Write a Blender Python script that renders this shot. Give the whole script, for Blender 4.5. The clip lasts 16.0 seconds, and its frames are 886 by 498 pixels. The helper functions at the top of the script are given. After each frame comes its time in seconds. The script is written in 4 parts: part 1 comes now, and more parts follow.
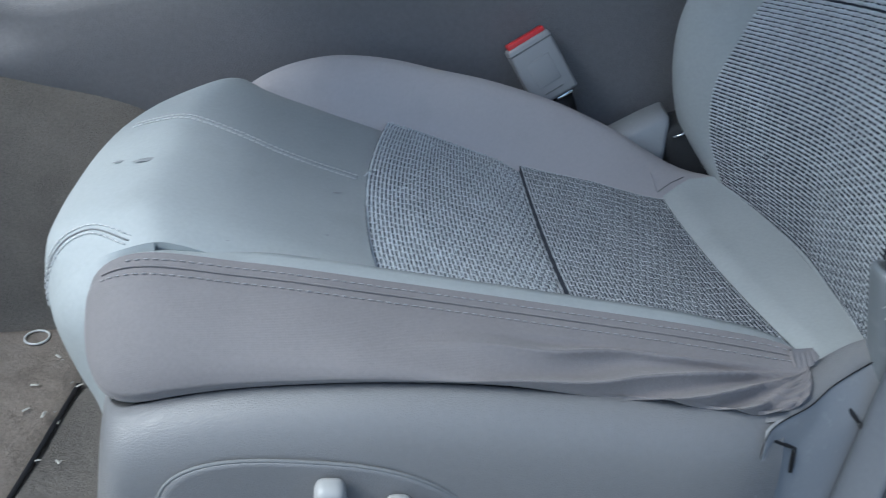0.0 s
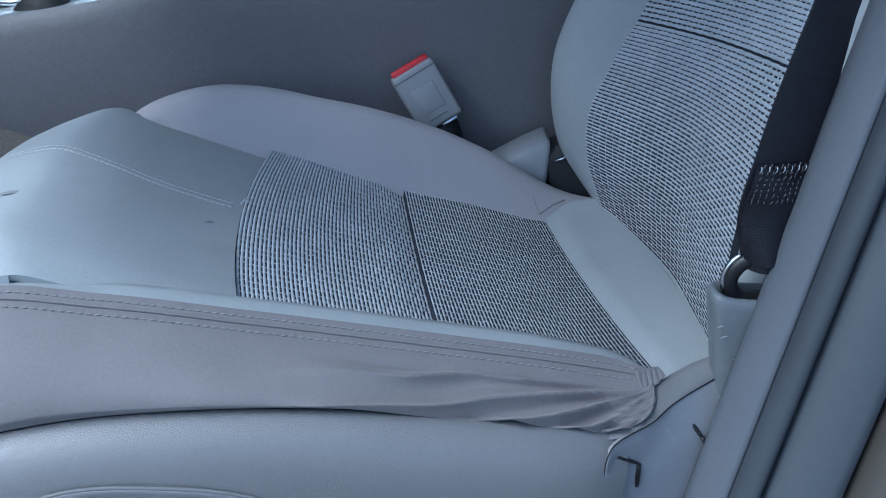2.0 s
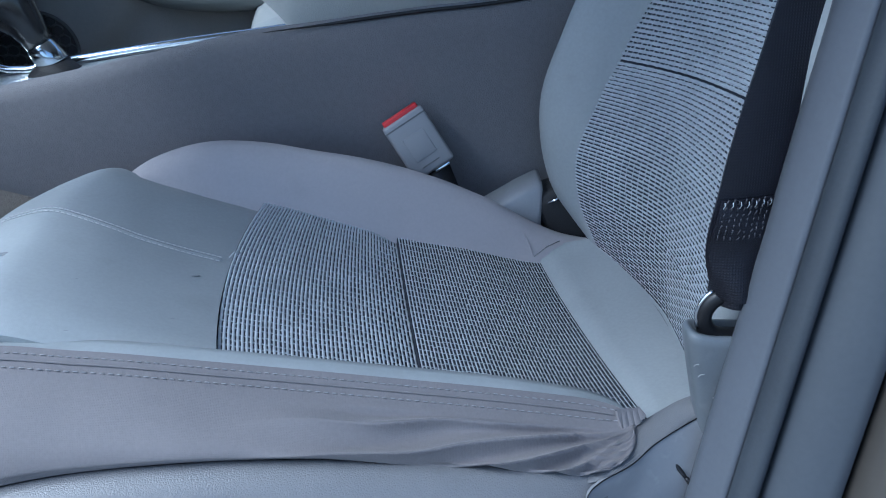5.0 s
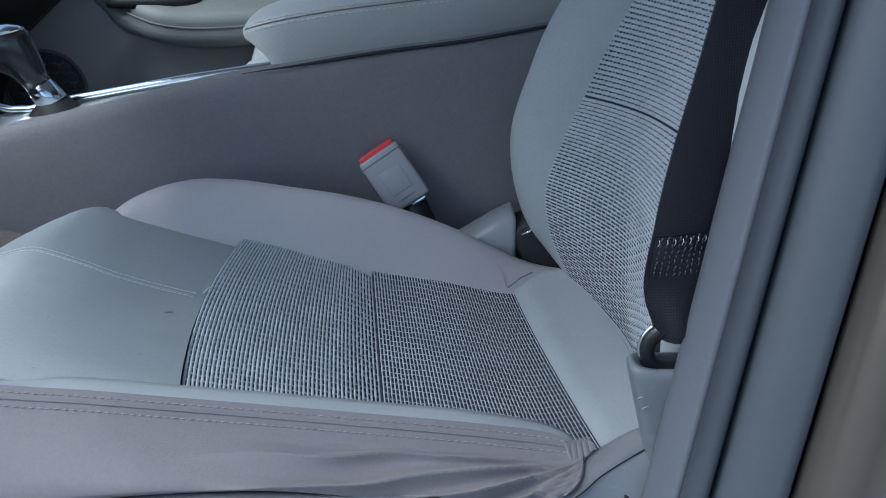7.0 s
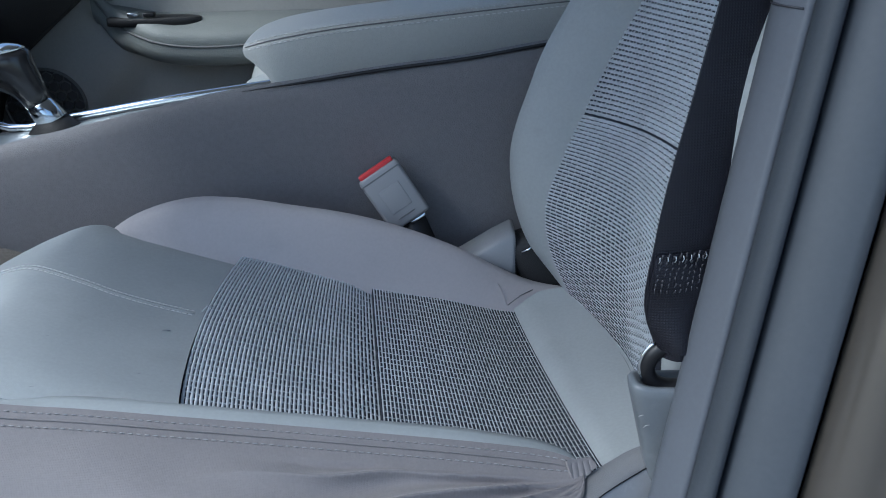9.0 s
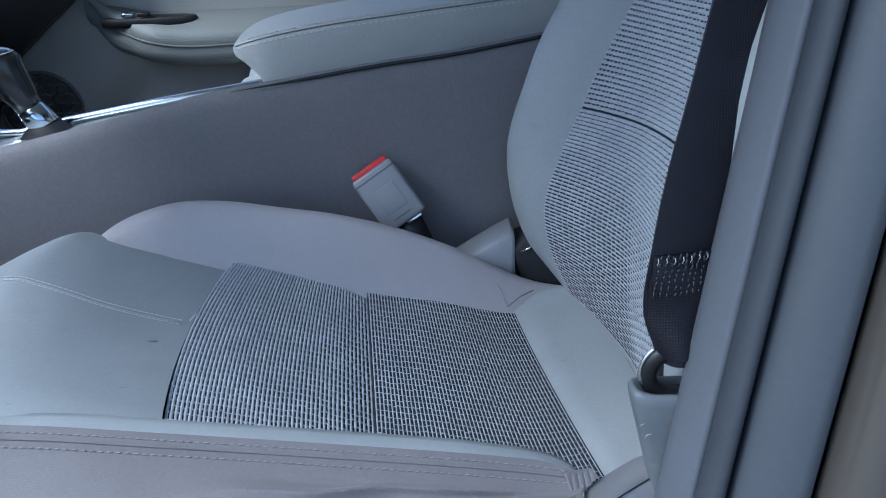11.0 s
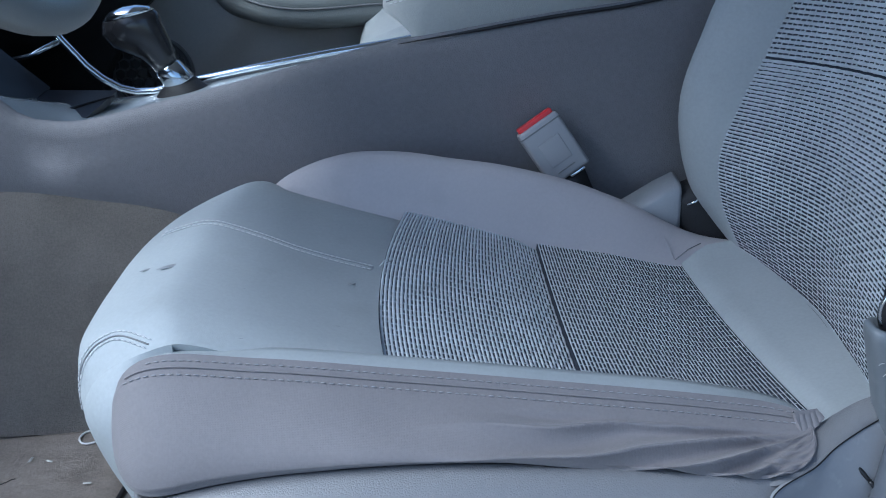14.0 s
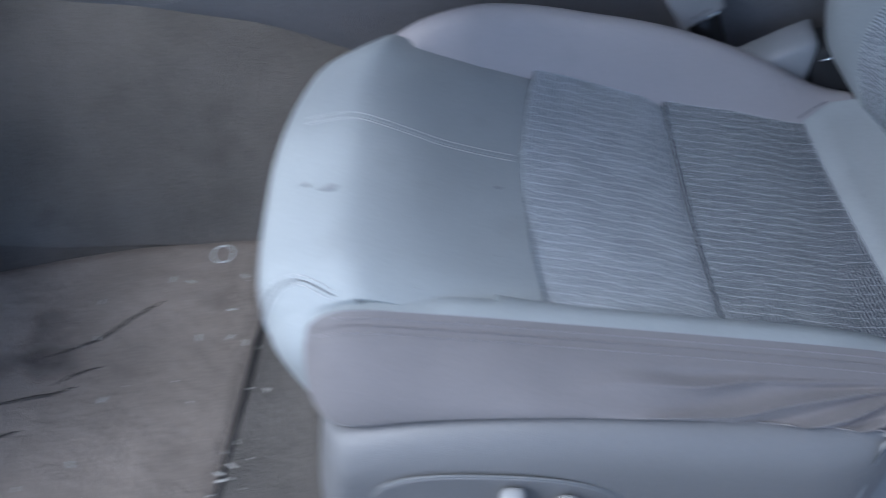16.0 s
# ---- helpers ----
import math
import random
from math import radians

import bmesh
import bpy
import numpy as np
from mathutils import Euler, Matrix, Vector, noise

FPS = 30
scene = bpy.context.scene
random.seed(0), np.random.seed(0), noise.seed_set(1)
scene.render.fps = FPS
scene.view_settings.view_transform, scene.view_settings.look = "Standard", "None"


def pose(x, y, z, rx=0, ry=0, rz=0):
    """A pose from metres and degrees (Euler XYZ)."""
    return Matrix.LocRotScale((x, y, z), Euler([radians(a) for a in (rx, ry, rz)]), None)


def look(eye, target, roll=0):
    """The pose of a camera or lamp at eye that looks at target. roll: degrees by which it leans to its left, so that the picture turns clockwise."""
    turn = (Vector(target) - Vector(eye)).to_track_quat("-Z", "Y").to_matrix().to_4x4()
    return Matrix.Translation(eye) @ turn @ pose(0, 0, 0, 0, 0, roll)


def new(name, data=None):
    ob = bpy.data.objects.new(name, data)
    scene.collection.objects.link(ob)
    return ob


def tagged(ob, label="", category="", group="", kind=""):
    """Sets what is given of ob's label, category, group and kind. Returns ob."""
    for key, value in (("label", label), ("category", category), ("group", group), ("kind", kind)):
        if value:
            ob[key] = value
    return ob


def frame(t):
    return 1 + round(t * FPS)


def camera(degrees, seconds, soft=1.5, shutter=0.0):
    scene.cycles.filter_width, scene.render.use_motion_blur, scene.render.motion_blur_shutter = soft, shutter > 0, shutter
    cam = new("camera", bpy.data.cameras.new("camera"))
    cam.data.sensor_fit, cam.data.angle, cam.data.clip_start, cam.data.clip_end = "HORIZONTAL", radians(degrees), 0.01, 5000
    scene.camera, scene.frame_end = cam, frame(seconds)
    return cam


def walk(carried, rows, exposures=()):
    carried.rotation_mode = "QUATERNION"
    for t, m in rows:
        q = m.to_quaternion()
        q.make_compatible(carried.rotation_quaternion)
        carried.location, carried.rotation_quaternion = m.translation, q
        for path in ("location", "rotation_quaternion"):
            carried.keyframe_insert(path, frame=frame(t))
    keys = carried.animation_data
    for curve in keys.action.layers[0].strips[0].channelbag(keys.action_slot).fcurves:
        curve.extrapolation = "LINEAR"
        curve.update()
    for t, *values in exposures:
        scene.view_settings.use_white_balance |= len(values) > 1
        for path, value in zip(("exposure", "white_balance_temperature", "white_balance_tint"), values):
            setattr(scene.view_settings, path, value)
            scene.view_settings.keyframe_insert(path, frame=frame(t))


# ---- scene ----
cam = camera(49.5, 16.0, soft=1.0, shutter=0.3)
PATH = [
    (0, (-0.101, -0.701, 0.682), (0.038, 1.041, -0.291), 3.4),
    (0.5, (-0.037, -0.71, 0.694), (0.144, 1.039, -0.258), 3.4),
    (1, (-0.011, -0.699, 0.695), (0.189, 1.057, -0.242), 3.8),
    (1.5, (-0.022, -0.714, 0.7), (0.193, 1.034, -0.248), 3.9),
    (2, (-0.029, -0.721, 0.705), (0.192, 1.029, -0.238), 3.9),
    (2.5, (-0.041, -0.722, 0.709), (0.184, 1.039, -0.211), 3.4),
    (3, (-0.064, -0.728, 0.699), (0.176, 1.046, -0.192), 3.4),
    (3.5, (-0.041, -0.722, 0.71), (0.178, 1.055, -0.181), 3.0),
    (4, (-0.024, -0.724, 0.702), (0.167, 1.064, -0.175), 2.4),
    (4.5, (0.0, -0.725, 0.706), (0.155, 1.068, -0.165), 1.3),
    (7, (0.08, -0.747, 0.731), (0.145, 1.073, -0.095), -1.0),
    (7.5, (0.085, -0.745, 0.737), (0.144, 1.08, -0.079), -1.4),
    (8, (0.078, -0.747, 0.731), (0.145, 1.085, -0.069), -1.1),
    (8.5, (0.078, -0.747, 0.73), (0.148, 1.088, -0.062), -0.9),
    (11, (0.098, -0.715, 0.724), (0.137, 1.116, -0.079), -2.5),
    (11.5, (0.063, -0.709, 0.707), (0.115, 1.117, -0.108), -1.6),
    (12, (0.028, -0.713, 0.691), (0.092, 1.106, -0.138), 0.1),
    (12.5, (0.035, -0.733, 0.72), (0.02, 1.075, -0.134), -1.6),
    (13, (0.002, -0.74, 0.711), (-0.038, 1.068, -0.144), -1.7),
    (13.5, (-0.024, -0.731, 0.706), (-0.064, 1.078, -0.146), -1.9),
    (14, (-0.043, -0.728, 0.706), (-0.071, 1.087, -0.133), -2.9),
    (14.5, (-0.066, -0.722, 0.7), (-0.067, 1.101, -0.122), -3.5),
    (15, (-0.093, -0.714, 0.691), (-0.065, 1.119, -0.109), -3.5),
    (15.5, (-0.103, -0.707, 0.674), (-0.052, 1.109, -0.162), -0.7),
    (15.6, (-0.08, -0.69, 0.659), (-0.088, 1.084, -0.265), 0.0),
    (15.7, (-0.088, -0.683, 0.691), (-0.091, 1.014, -0.367), 1.5),
    (15.8, (-0.113, -0.655, 0.751), (-0.081, 0.935, -0.462), 1.7),
    (15.9, (-0.12, -0.624, 0.836), (-0.111, 0.829, -0.539), 0.4),
    (16, (-0.167, -0.573, 0.957), (-0.203, 0.693, -0.591), -1.5),
]
walk(cam, [(t, look(eye, target, roll)) for t, eye, target, roll in PATH], exposures=((0, 0.48, 5550, 1), (0.5, 0.43, 5250, 0), (1, 0.43, 5050, 1), (2, 0.43, 4950, 2), (4.5, 0.48, 4900, 3), (8, 0.42, 5550, 3), (11, 0.58, 5150, 4), (12.5, 0.43, 5050, 3), (14.5, 0.41, 5100, 4), (15, 0.28, 5130, 4), (15.5, 0.1, 5100, 4), (16, 0.38, 5250, 8)))

# ---- light ----
world = bpy.data.worlds.new("sky")
scene.world = world
world.use_nodes = True
wn = world.node_tree
sky = wn.nodes.new("ShaderNodeTexSky")
sky.sky_type, sky.sun_disc = "NISHITA", False
sky.sun_elevation, sky.sun_rotation = radians(49), radians(248)
sky.air_density, sky.dust_density = 1.0, 2.5
background = wn.nodes["Background"]
background.inputs["Strength"].default_value = 0.145
wn.links.new(sky.outputs[0], background.inputs["Color"])
sun_data = bpy.data.lights.new("sun", "SUN")
sun_data.energy, sun_data.angle, sun_data.color = 2.5, radians(32), (1.0, 0.96, 0.9)
sun = new("sun", sun_data)
sun.matrix_basis = look((-2.0, -0.8, 2.48), (0, 0, 0))


# ---- shapes ----
def curve_of(xs, ys):
    """A smooth curve through a small table."""
    xs, ys = np.array(xs, float), np.array(ys, float)
    slope = np.gradient(ys, xs)

    def value(x):
        x = min(max(x, xs[0]), xs[-1])
        i = min(max(int(np.searchsorted(xs, x)) - 1, 0), len(xs) - 2)
        h = xs[i + 1] - xs[i]
        t = (x - xs[i]) / h
        a, b = slope[i] * h, slope[i + 1] * h
        p, q = ys[i], ys[i + 1]
        return float((2 * t**3 - 3 * t**2 + 1) * p + (t**3 - 2 * t**2 + t) * a + (3 * t**2 - 2 * t**3) * q + (t**3 - t**2) * b)

    return value


def thing(name, place, label, category, group="", kind=""):
    ob = new(name)
    ob.location = place
    ob.empty_display_size = 0.02
    return tagged(ob, label, category, group, kind)


def attach(ob, parent):
    if parent is None:
        return ob
    ob.parent = parent
    if parent.type == "EMPTY":
        ob.matrix_parent_inverse = Matrix.Translation(-Vector(parent.location))
    return ob


def shape(name, verts, faces, material, parent=None, label="", smooth=True, kind="", category=""):
    data = bpy.data.meshes.new(name)
    data.from_pydata([tuple(v) for v in verts], [], faces)
    data.materials.append(material)
    data.polygons.foreach_set("use_smooth", [smooth] * len(data.polygons))
    data.update()
    ob = attach(new(name, data), parent)
    return tagged(ob, label, category, "", kind)


def part(name, bm, material, parent=None, label="", smooth=True, kind="", category=""):
    bmesh.ops.recalc_face_normals(bm, faces=bm.faces)
    data = bpy.data.meshes.new(name)
    bm.to_mesh(data)
    bm.free()
    data.materials.append(material)
    data.polygons.foreach_set("use_smooth", [smooth] * len(data.polygons))
    ob = attach(new(name, data), parent)
    return tagged(ob, label, category, "", kind)


def sheet_data(fn, nu, nv):
    verts = [fn(i / nu, j / nv) for i in range(nu + 1) for j in range(nv + 1)]
    w = nv + 1
    faces = [(i * w + j, (i + 1) * w + j, (i + 1) * w + j + 1, i * w + j + 1) for i in range(nu) for j in range(nv)]
    return verts, faces


def sheet(name, fn, nu, nv, material, parent=None, label="", kind="", thick=0.0, category="", flip=False):
    """A curved panel; thick: it gets a back and edges."""
    verts, faces = sheet_data(fn, nu, nv)
    if flip:
        faces = [f[::-1] for f in faces]
    ob = shape(name, verts, faces, material, parent, label, True, kind, category)
    if thick:
        # crisp outer edge, so that the rim does not shade into the panel
        uses = {}
        for face in ob.data.polygons:
            for key in face.edge_keys:
                uses[key] = uses.get(key, 0) + 1
        sharp = ob.data.attributes.new("sharp_edge", "BOOLEAN", "EDGE")
        sharp.data.foreach_set("value", [uses[tuple(sorted(e.vertices))] == 1 for e in ob.data.edges])
        mod = ob.modifiers.new("thickness", "SOLIDIFY")
        mod.thickness, mod.offset = thick, -1
    return ob


def loft_data(sections, closed=True, caps=True):
    n = len(sections[0])
    verts = [p for s in sections for p in s]
    faces = []
    last = n if closed else n - 1
    for i in range(len(sections) - 1):
        for j in range(last):
            k = (j + 1) % n
            faces.append((i * n + j, i * n + k, (i + 1) * n + k, (i + 1) * n + j))
    if closed and caps:
        faces.append(tuple(range(n))[::-1])
        faces.append(tuple(range((len(sections) - 1) * n, len(sections) * n)))
    return verts, faces


def loft(name, sections, material, parent=None, label="", closed=True, caps=True, kind="", category="", smooth=True):
    verts, faces = loft_data(sections, closed, caps)
    bm = bmesh.new()
    vs = [bm.verts.new(v) for v in verts]
    for f in faces:
        bm.faces.new([vs[i] for i in f])
    return part(name, bm, material, parent, label, smooth, kind, category)


def tube_data(points, radius, sides=8, squash=1.0):
    points = [Vector(p) for p in points]
    sections = []
    up = Vector((0, 0, 1))
    for i, p in enumerate(points):
        way = (points[min(i + 1, len(points) - 1)] - points[max(i - 1, 0)]).normalized()
        if abs(way.dot(up)) > 0.95:
            up = Vector((0, 1, 0))
        a = way.cross(up).normalized()
        b = a.cross(way).normalized()
        r = radius(i / (len(points) - 1)) if callable(radius) else radius
        sections.append([p + a * math.cos(t) * r + b * math.sin(t) * r * squash for t in [2 * math.pi * k / sides for k in range(sides)]])
    return loft_data(sections)


def tube(name, points, radius, material, parent=None, label="", sides=8, squash=1.0, kind="", category=""):
    verts, faces = tube_data(points, radius, sides, squash)
    return shape(name, verts, faces, material, parent, label, True, kind, category)


def block(name, centre, size, material, parent=None, label="", bevel=0.003, turn=None, segments=3, kind="", category="", taper=None):
    """A box with rounded edges. turn: a 3x3 of its axes. taper: the scale of its top in x and y."""
    bm = bmesh.new()
    bmesh.ops.create_cube(bm, size=1.0)
    for v in bm.verts:
        s = taper if taper and v.co.z > 0 else (1, 1)
        v.co = Vector((v.co.x * size[0] * s[0], v.co.y * size[1] * s[1], v.co.z * size[2]))
    if bevel:
        bmesh.ops.bevel(bm, geom=bm.edges[:], offset=bevel, segments=segments, affect="EDGES", profile=0.5)
    m = Matrix.Translation(centre)
    if turn is not None:
        m = m @ turn.to_4x4()
    bmesh.ops.transform(bm, matrix=m, verts=bm.verts)
    return part(name, bm, material, parent, label, True, kind, category)


def dashes(paths, length, gap, radius, lift=0.0):
    """Short threads along paths, as one mesh's vertices and faces."""
    verts, faces = [], []
    for path in paths:
        path = [Vector(p) for p in path]
        runs = [0.0]
        for a, b in zip(path, path[1:]):
            runs.append(runs[-1] + (b - a).length)

        def at(s):
            i = min(max(int(np.searchsorted(runs, s)) - 1, 0), len(path) - 2)
            t = (s - runs[i]) / max(runs[i + 1] - runs[i], 1e-9)
            return path[i].lerp(path[i + 1], min(max(t, 0), 1))

        s = 0.0
        while s + length < runs[-1]:
            a, m, b = at(s), at(s + length / 2), at(s + length)
            v, f = tube_data([a, a.lerp(m, 0.35) + Vector((0, 0, lift)), m.lerp(b, 0.65) + Vector((0, 0, lift)), b], lambda t: radius * (0.5 if t in (0, 1) else 1.0), 5)
            faces += [tuple(i + len(verts) for i in q) for q in f]
            verts += v
            s += length + gap
    return verts, faces


def stitches(name, paths, material, parent, length=0.0042, gap=0.0022, radius=0.00055, label=""):
    verts, faces = dashes(paths, length, gap, radius, 0.0003)
    return shape(name, verts, faces, material, parent, label, True, "stuff")


# ---- materials ----
def material(name, colour, rough=0.5, metal=0.0, vary=0.12, scale=6.0, bumps=(), tint=None, gloss_vary=0.08, coat=0.0, sheen=0.0, spots=None):
    """Base colour with a large stain pattern and a fine grain; bumps: (kind, scale, strength, metres) of relief."""
    m = bpy.data.materials.new(name)
    m.use_nodes = True
    t = m.node_tree
    b = t.nodes["Principled BSDF"]
    b.inputs["Roughness"].default_value, b.inputs["Metallic"].default_value = rough, metal
    b.inputs["Coat Weight"].default_value = coat
    b.inputs["Sheen Weight"].default_value = sheen
    co = t.nodes.new("ShaderNodeTexCoord").outputs["Object"]

    def noise_at(s, detail=4.0):
        n = t.nodes.new("ShaderNodeTexNoise")
        n.inputs["Scale"].default_value, n.inputs["Detail"].default_value = s, detail
        t.links.new(co, n.inputs["Vector"])
        return n.outputs["Fac"]

    big, fine = noise_at(scale), noise_at(scale * 45, 2.0)
    both = t.nodes.new("ShaderNodeMix")
    both.inputs[0].default_value = 0.35
    t.links.new(big, both.inputs[2])
    t.links.new(fine, both.inputs[3])
    ramp = t.nodes.new("ShaderNodeMapRange")
    ramp.inputs["From Min"].default_value, ramp.inputs["From Max"].default_value = 0.3, 0.7
    ramp.inputs["To Min"].default_value, ramp.inputs["To Max"].default_value = 0.0, 1.0
    t.links.new(both.outputs[0], ramp.inputs["Value"])
    mix = t.nodes.new("ShaderNodeMix")
    mix.data_type = "RGBA"
    dark = [c * (1 - vary) for c in colour]
    light = [min(c * (1 + vary), 1) for c in (tint or colour)]
    mix.inputs[6].default_value, mix.inputs[7].default_value = (*dark, 1), (*light, 1)
    t.links.new(ramp.outputs[0], mix.inputs[0])
    out = mix.outputs[2]
    if spots:
        size, amount, shade = spots
        sp = noise_at(size, 3.0)
        cut = t.nodes.new("ShaderNodeMapRange")
        cut.inputs["From Min"].default_value, cut.inputs["From Max"].default_value = 0.6, 0.75
        cut.inputs["To Max"].default_value = amount
        t.links.new(sp, cut.inputs["Value"])
        second = t.nodes.new("ShaderNodeMix")
        second.data_type = "RGBA"
        second.inputs[7].default_value = (*shade, 1)
        t.links.new(cut.outputs[0], second.inputs[0])
        t.links.new(out, second.inputs[6])
        out = second.outputs[2]
    t.links.new(out, b.inputs["Base Color"])
    if gloss_vary:
        r = t.nodes.new("ShaderNodeMapRange")
        r.inputs["To Min"].default_value, r.inputs["To Max"].default_value = max(rough - gloss_vary, 0.02), min(rough + gloss_vary, 1)
        t.links.new(big, r.inputs["Value"])
        t.links.new(r.outputs[0], b.inputs["Roughness"])
    last = None
    for kind, s, strength, depth in bumps:
        if kind == "noise":
            h = noise_at(s, 3.0)
        elif kind == "grain":
            v = t.nodes.new("ShaderNodeTexVoronoi")
            v.feature = "DISTANCE_TO_EDGE"
            v.inputs["Scale"].default_value = s
            t.links.new(co, v.inputs["Vector"])
            clamp = t.nodes.new("ShaderNodeMapRange")
            clamp.inputs["From Max"].default_value = 0.25
            t.links.new(v.outputs["Distance"], clamp.inputs["Value"])
            h = clamp.outputs[0]
        else:
            waves = []
            for way in ("X", "Z"):
                w = t.nodes.new("ShaderNodeTexWave")
                w.bands_direction = way
                w.inputs["Scale"].default_value, w.inputs["Distortion"].default_value = s, 0.4
                t.links.new(co, w.inputs["Vector"])
                waves.append(w.outputs["Fac"])
            mul = t.nodes.new("ShaderNodeMath")
            mul.operation = "MULTIPLY"
            t.links.new(waves[0], mul.inputs[0])
            t.links.new(waves[1], mul.inputs[1])
            h = mul.outputs[0]
        bump = t.nodes.new("ShaderNodeBump")
        bump.inputs["Strength"].default_value, bump.inputs["Distance"].default_value = strength, depth
        t.links.new(h, bump.inputs["Height"])
        if last:
            t.links.new(last, bump.inputs["Normal"])
        last = bump.outputs["Normal"]
    if last:
        t.links.new(last, b.inputs["Normal"])
    return m


VINYL = material("grey_leatherette", (0.355, 0.378, 0.386), 0.66, vary=0.10, scale=7, bumps=(("noise", 30, 0.25, 0.002), ("grain", 900, 0.25, 0.0002)), spots=(16, 0.25, (0.23, 0.235, 0.23)))
VINYL_WARM = material("warm_grey_leatherette", (0.425, 0.398, 0.406), 0.52, vary=0.07, scale=7, bumps=(("noise", 30, 0.25, 0.002), ("grain", 900, 0.25, 0.0002)), spots=(12, 0.25, (0.25, 0.235, 0.235)))
WEAVE = material("grey_bolster_cloth", (0.200, 0.186, 0.191), 0.75, vary=0.12, scale=9, bumps=(("noise", 22, 0.4, 0.003), ("noise", 900, 0.35, 0.0005), ("weave", 300, 0.25, 0.0003)), sheen=0.2)
MESH_DARK = material("dark_mesh_backing", (0.02, 0.025, 0.038), 0.85, vary=0.25, scale=30)
RIB = material("silver_grey_yarn", (0.50, 0.535, 0.57), 0.42, 0.15, vary=0.2, scale=40, bumps=(("noise", 1500, 0.4, 0.0003),), sheen=0.3)
TIE = material("pale_yarn", (0.50, 0.53, 0.56), 0.55, vary=0.15, scale=60)
THREAD_PALE = material("pale_thread", (0.58, 0.585, 0.59), 0.6)
SCUFF = material("rubbed_mark", (0.26, 0.268, 0.275), 0.6)
THREAD_MID = material("dull_grey_thread", (0.33, 0.325, 0.335), 0.6)
THREAD_DARK = material("dark_thread", (0.06, 0.06, 0.07), 0.6)
SEAM = material("shaded_seam", (0.17, 0.175, 0.18), 0.8)
SHELL = material("grey_moulded_plastic", (0.19, 0.19, 0.197), 0.42, vary=0.06, scale=5, bumps=(("grain", 520, 0.35, 0.0004), ("noise", 60, 0.1, 0.001)))
SHELL_SMOOTH = material("smooth_grey_plastic", (0.27, 0.28, 0.3), 0.38, vary=0.05, scale=8, bumps=(("noise", 200, 0.08, 0.0004),), spots=(90, 0.35, (0.4, 0.41, 0.42)))
KNOB = material("pale_switch_plastic", (0.36, 0.36, 0.36), 0.4, vary=0.05)
CONSOLE = material("charcoal_grained_trim", (0.175, 0.171, 0.181), 0.72, vary=0.14, scale=5, bumps=(("grain", 420, 0.45, 0.0007), ("noise", 160, 0.12, 0.001)))
ARM = material("grey_leather_lid", (0.43, 0.435, 0.42), 0.42, vary=0.08, scale=6, bumps=(("grain", 420, 0.35, 0.0005), ("noise", 50, 0.2, 0.001)))
PIANO = material("gloss_dark_panel", (0.08, 0.10, 0.115), 0.12, vary=0.1, scale=12, gloss_vary=0.05, coat=0.6)
STAIN = material("soiled_pile", (0.07, 0.06, 0.052), 0.95, vary=0.3, scale=40, gloss_vary=0)
KNOB_BLACK = material("polished_black_grip", (0.02, 0.02, 0.022), 0.2, vary=0.15, scale=20, gloss_vary=0.06, coat=0.3)
# base colour darkened for the shade that the pillar throws on the sleeve
SLEEVE = material("shaded_grey_sleeve", (0.16, 0.175, 0.19), 0.4, vary=0.06, scale=12, bumps=(("noise", 200, 0.08, 0.0004),), spots=(70, 0.3, (0.24, 0.25, 0.26)))
GRILLE_BACK = material("speaker_cloth", (0.085, 0.085, 0.084), 0.8, vary=0.15, scale=30)
# base colour is raised to carry the bright window's reflection
DECK = material("reflection_pale_lacquer", (0.50, 0.55, 0.58), 0.26, 0.25, vary=0.08, scale=10, gloss_vary=0.06, coat=0.4)
GRILLE = material("dark_grille", (0.17, 0.17, 0.168), 0.5, vary=0.1, scale=20)
WHEEL = material("worn_wheel_leather", (0.28, 0.29, 0.28), 0.38, vary=0.07, scale=9, bumps=(("grain", 500, 0.3, 0.0004),))
FLANGE = material("blue_grey_door_flange", (0.075, 0.085, 0.10), 0.4, vary=0.1, scale=5, bumps=(("noise", 40, 0.2, 0.002),))
CHROME = material("chrome", (0.75, 0.78, 0.8), 0.12, 1.0, vary=0.04, scale=40, gloss_vary=0.05)
BLACK = material("black_plastic", (0.012, 0.012, 0.014), 0.4, vary=0.2, scale=20, bumps=(("noise", 300, 0.1, 0.0004),))
BLACK_SOFT = material("black_soft_trim", (0.02, 0.02, 0.022), 0.6, vary=0.2, scale=14, bumps=(("grain", 400, 0.4, 0.0005),))
RED = material("red_button_plastic", (0.62, 0.03, 0.035), 0.35, vary=0.08, scale=30)
BUCKLE = material("grey_buckle_plastic", (0.3, 0.3, 0.31), 0.4, vary=0.05, scale=20, bumps=(("noise", 700, 0.2, 0.0002),))
BELT = material("black_webbing", (0.008, 0.008, 0.014), 0.45, vary=0.3, scale=40, bumps=(("weave", 160, 0.6, 0.0005),))
CARPET = material("grey_carpet", (0.165, 0.15, 0.135), 0.95, vary=0.3, scale=9, bumps=(("noise", 900, 0.9, 0.003), ("noise", 120, 0.4, 0.004)), spots=(6, 0.75, (0.06, 0.053, 0.05)), gloss_vary=0)
MAT = material("brown_grey_floor_mat", (0.31, 0.262, 0.225), 0.95, vary=0.3, scale=8, bumps=(("noise", 1100, 0.9, 0.003), ("noise", 60, 0.5, 0.006)), spots=(9, 0.8, (0.07, 0.06, 0.055)), gloss_vary=0)
DOOR = material("grey_door_trim", (0.42, 0.412, 0.39), 0.55, vary=0.08, scale=5, bumps=(("grain", 300, 0.3, 0.0005),))
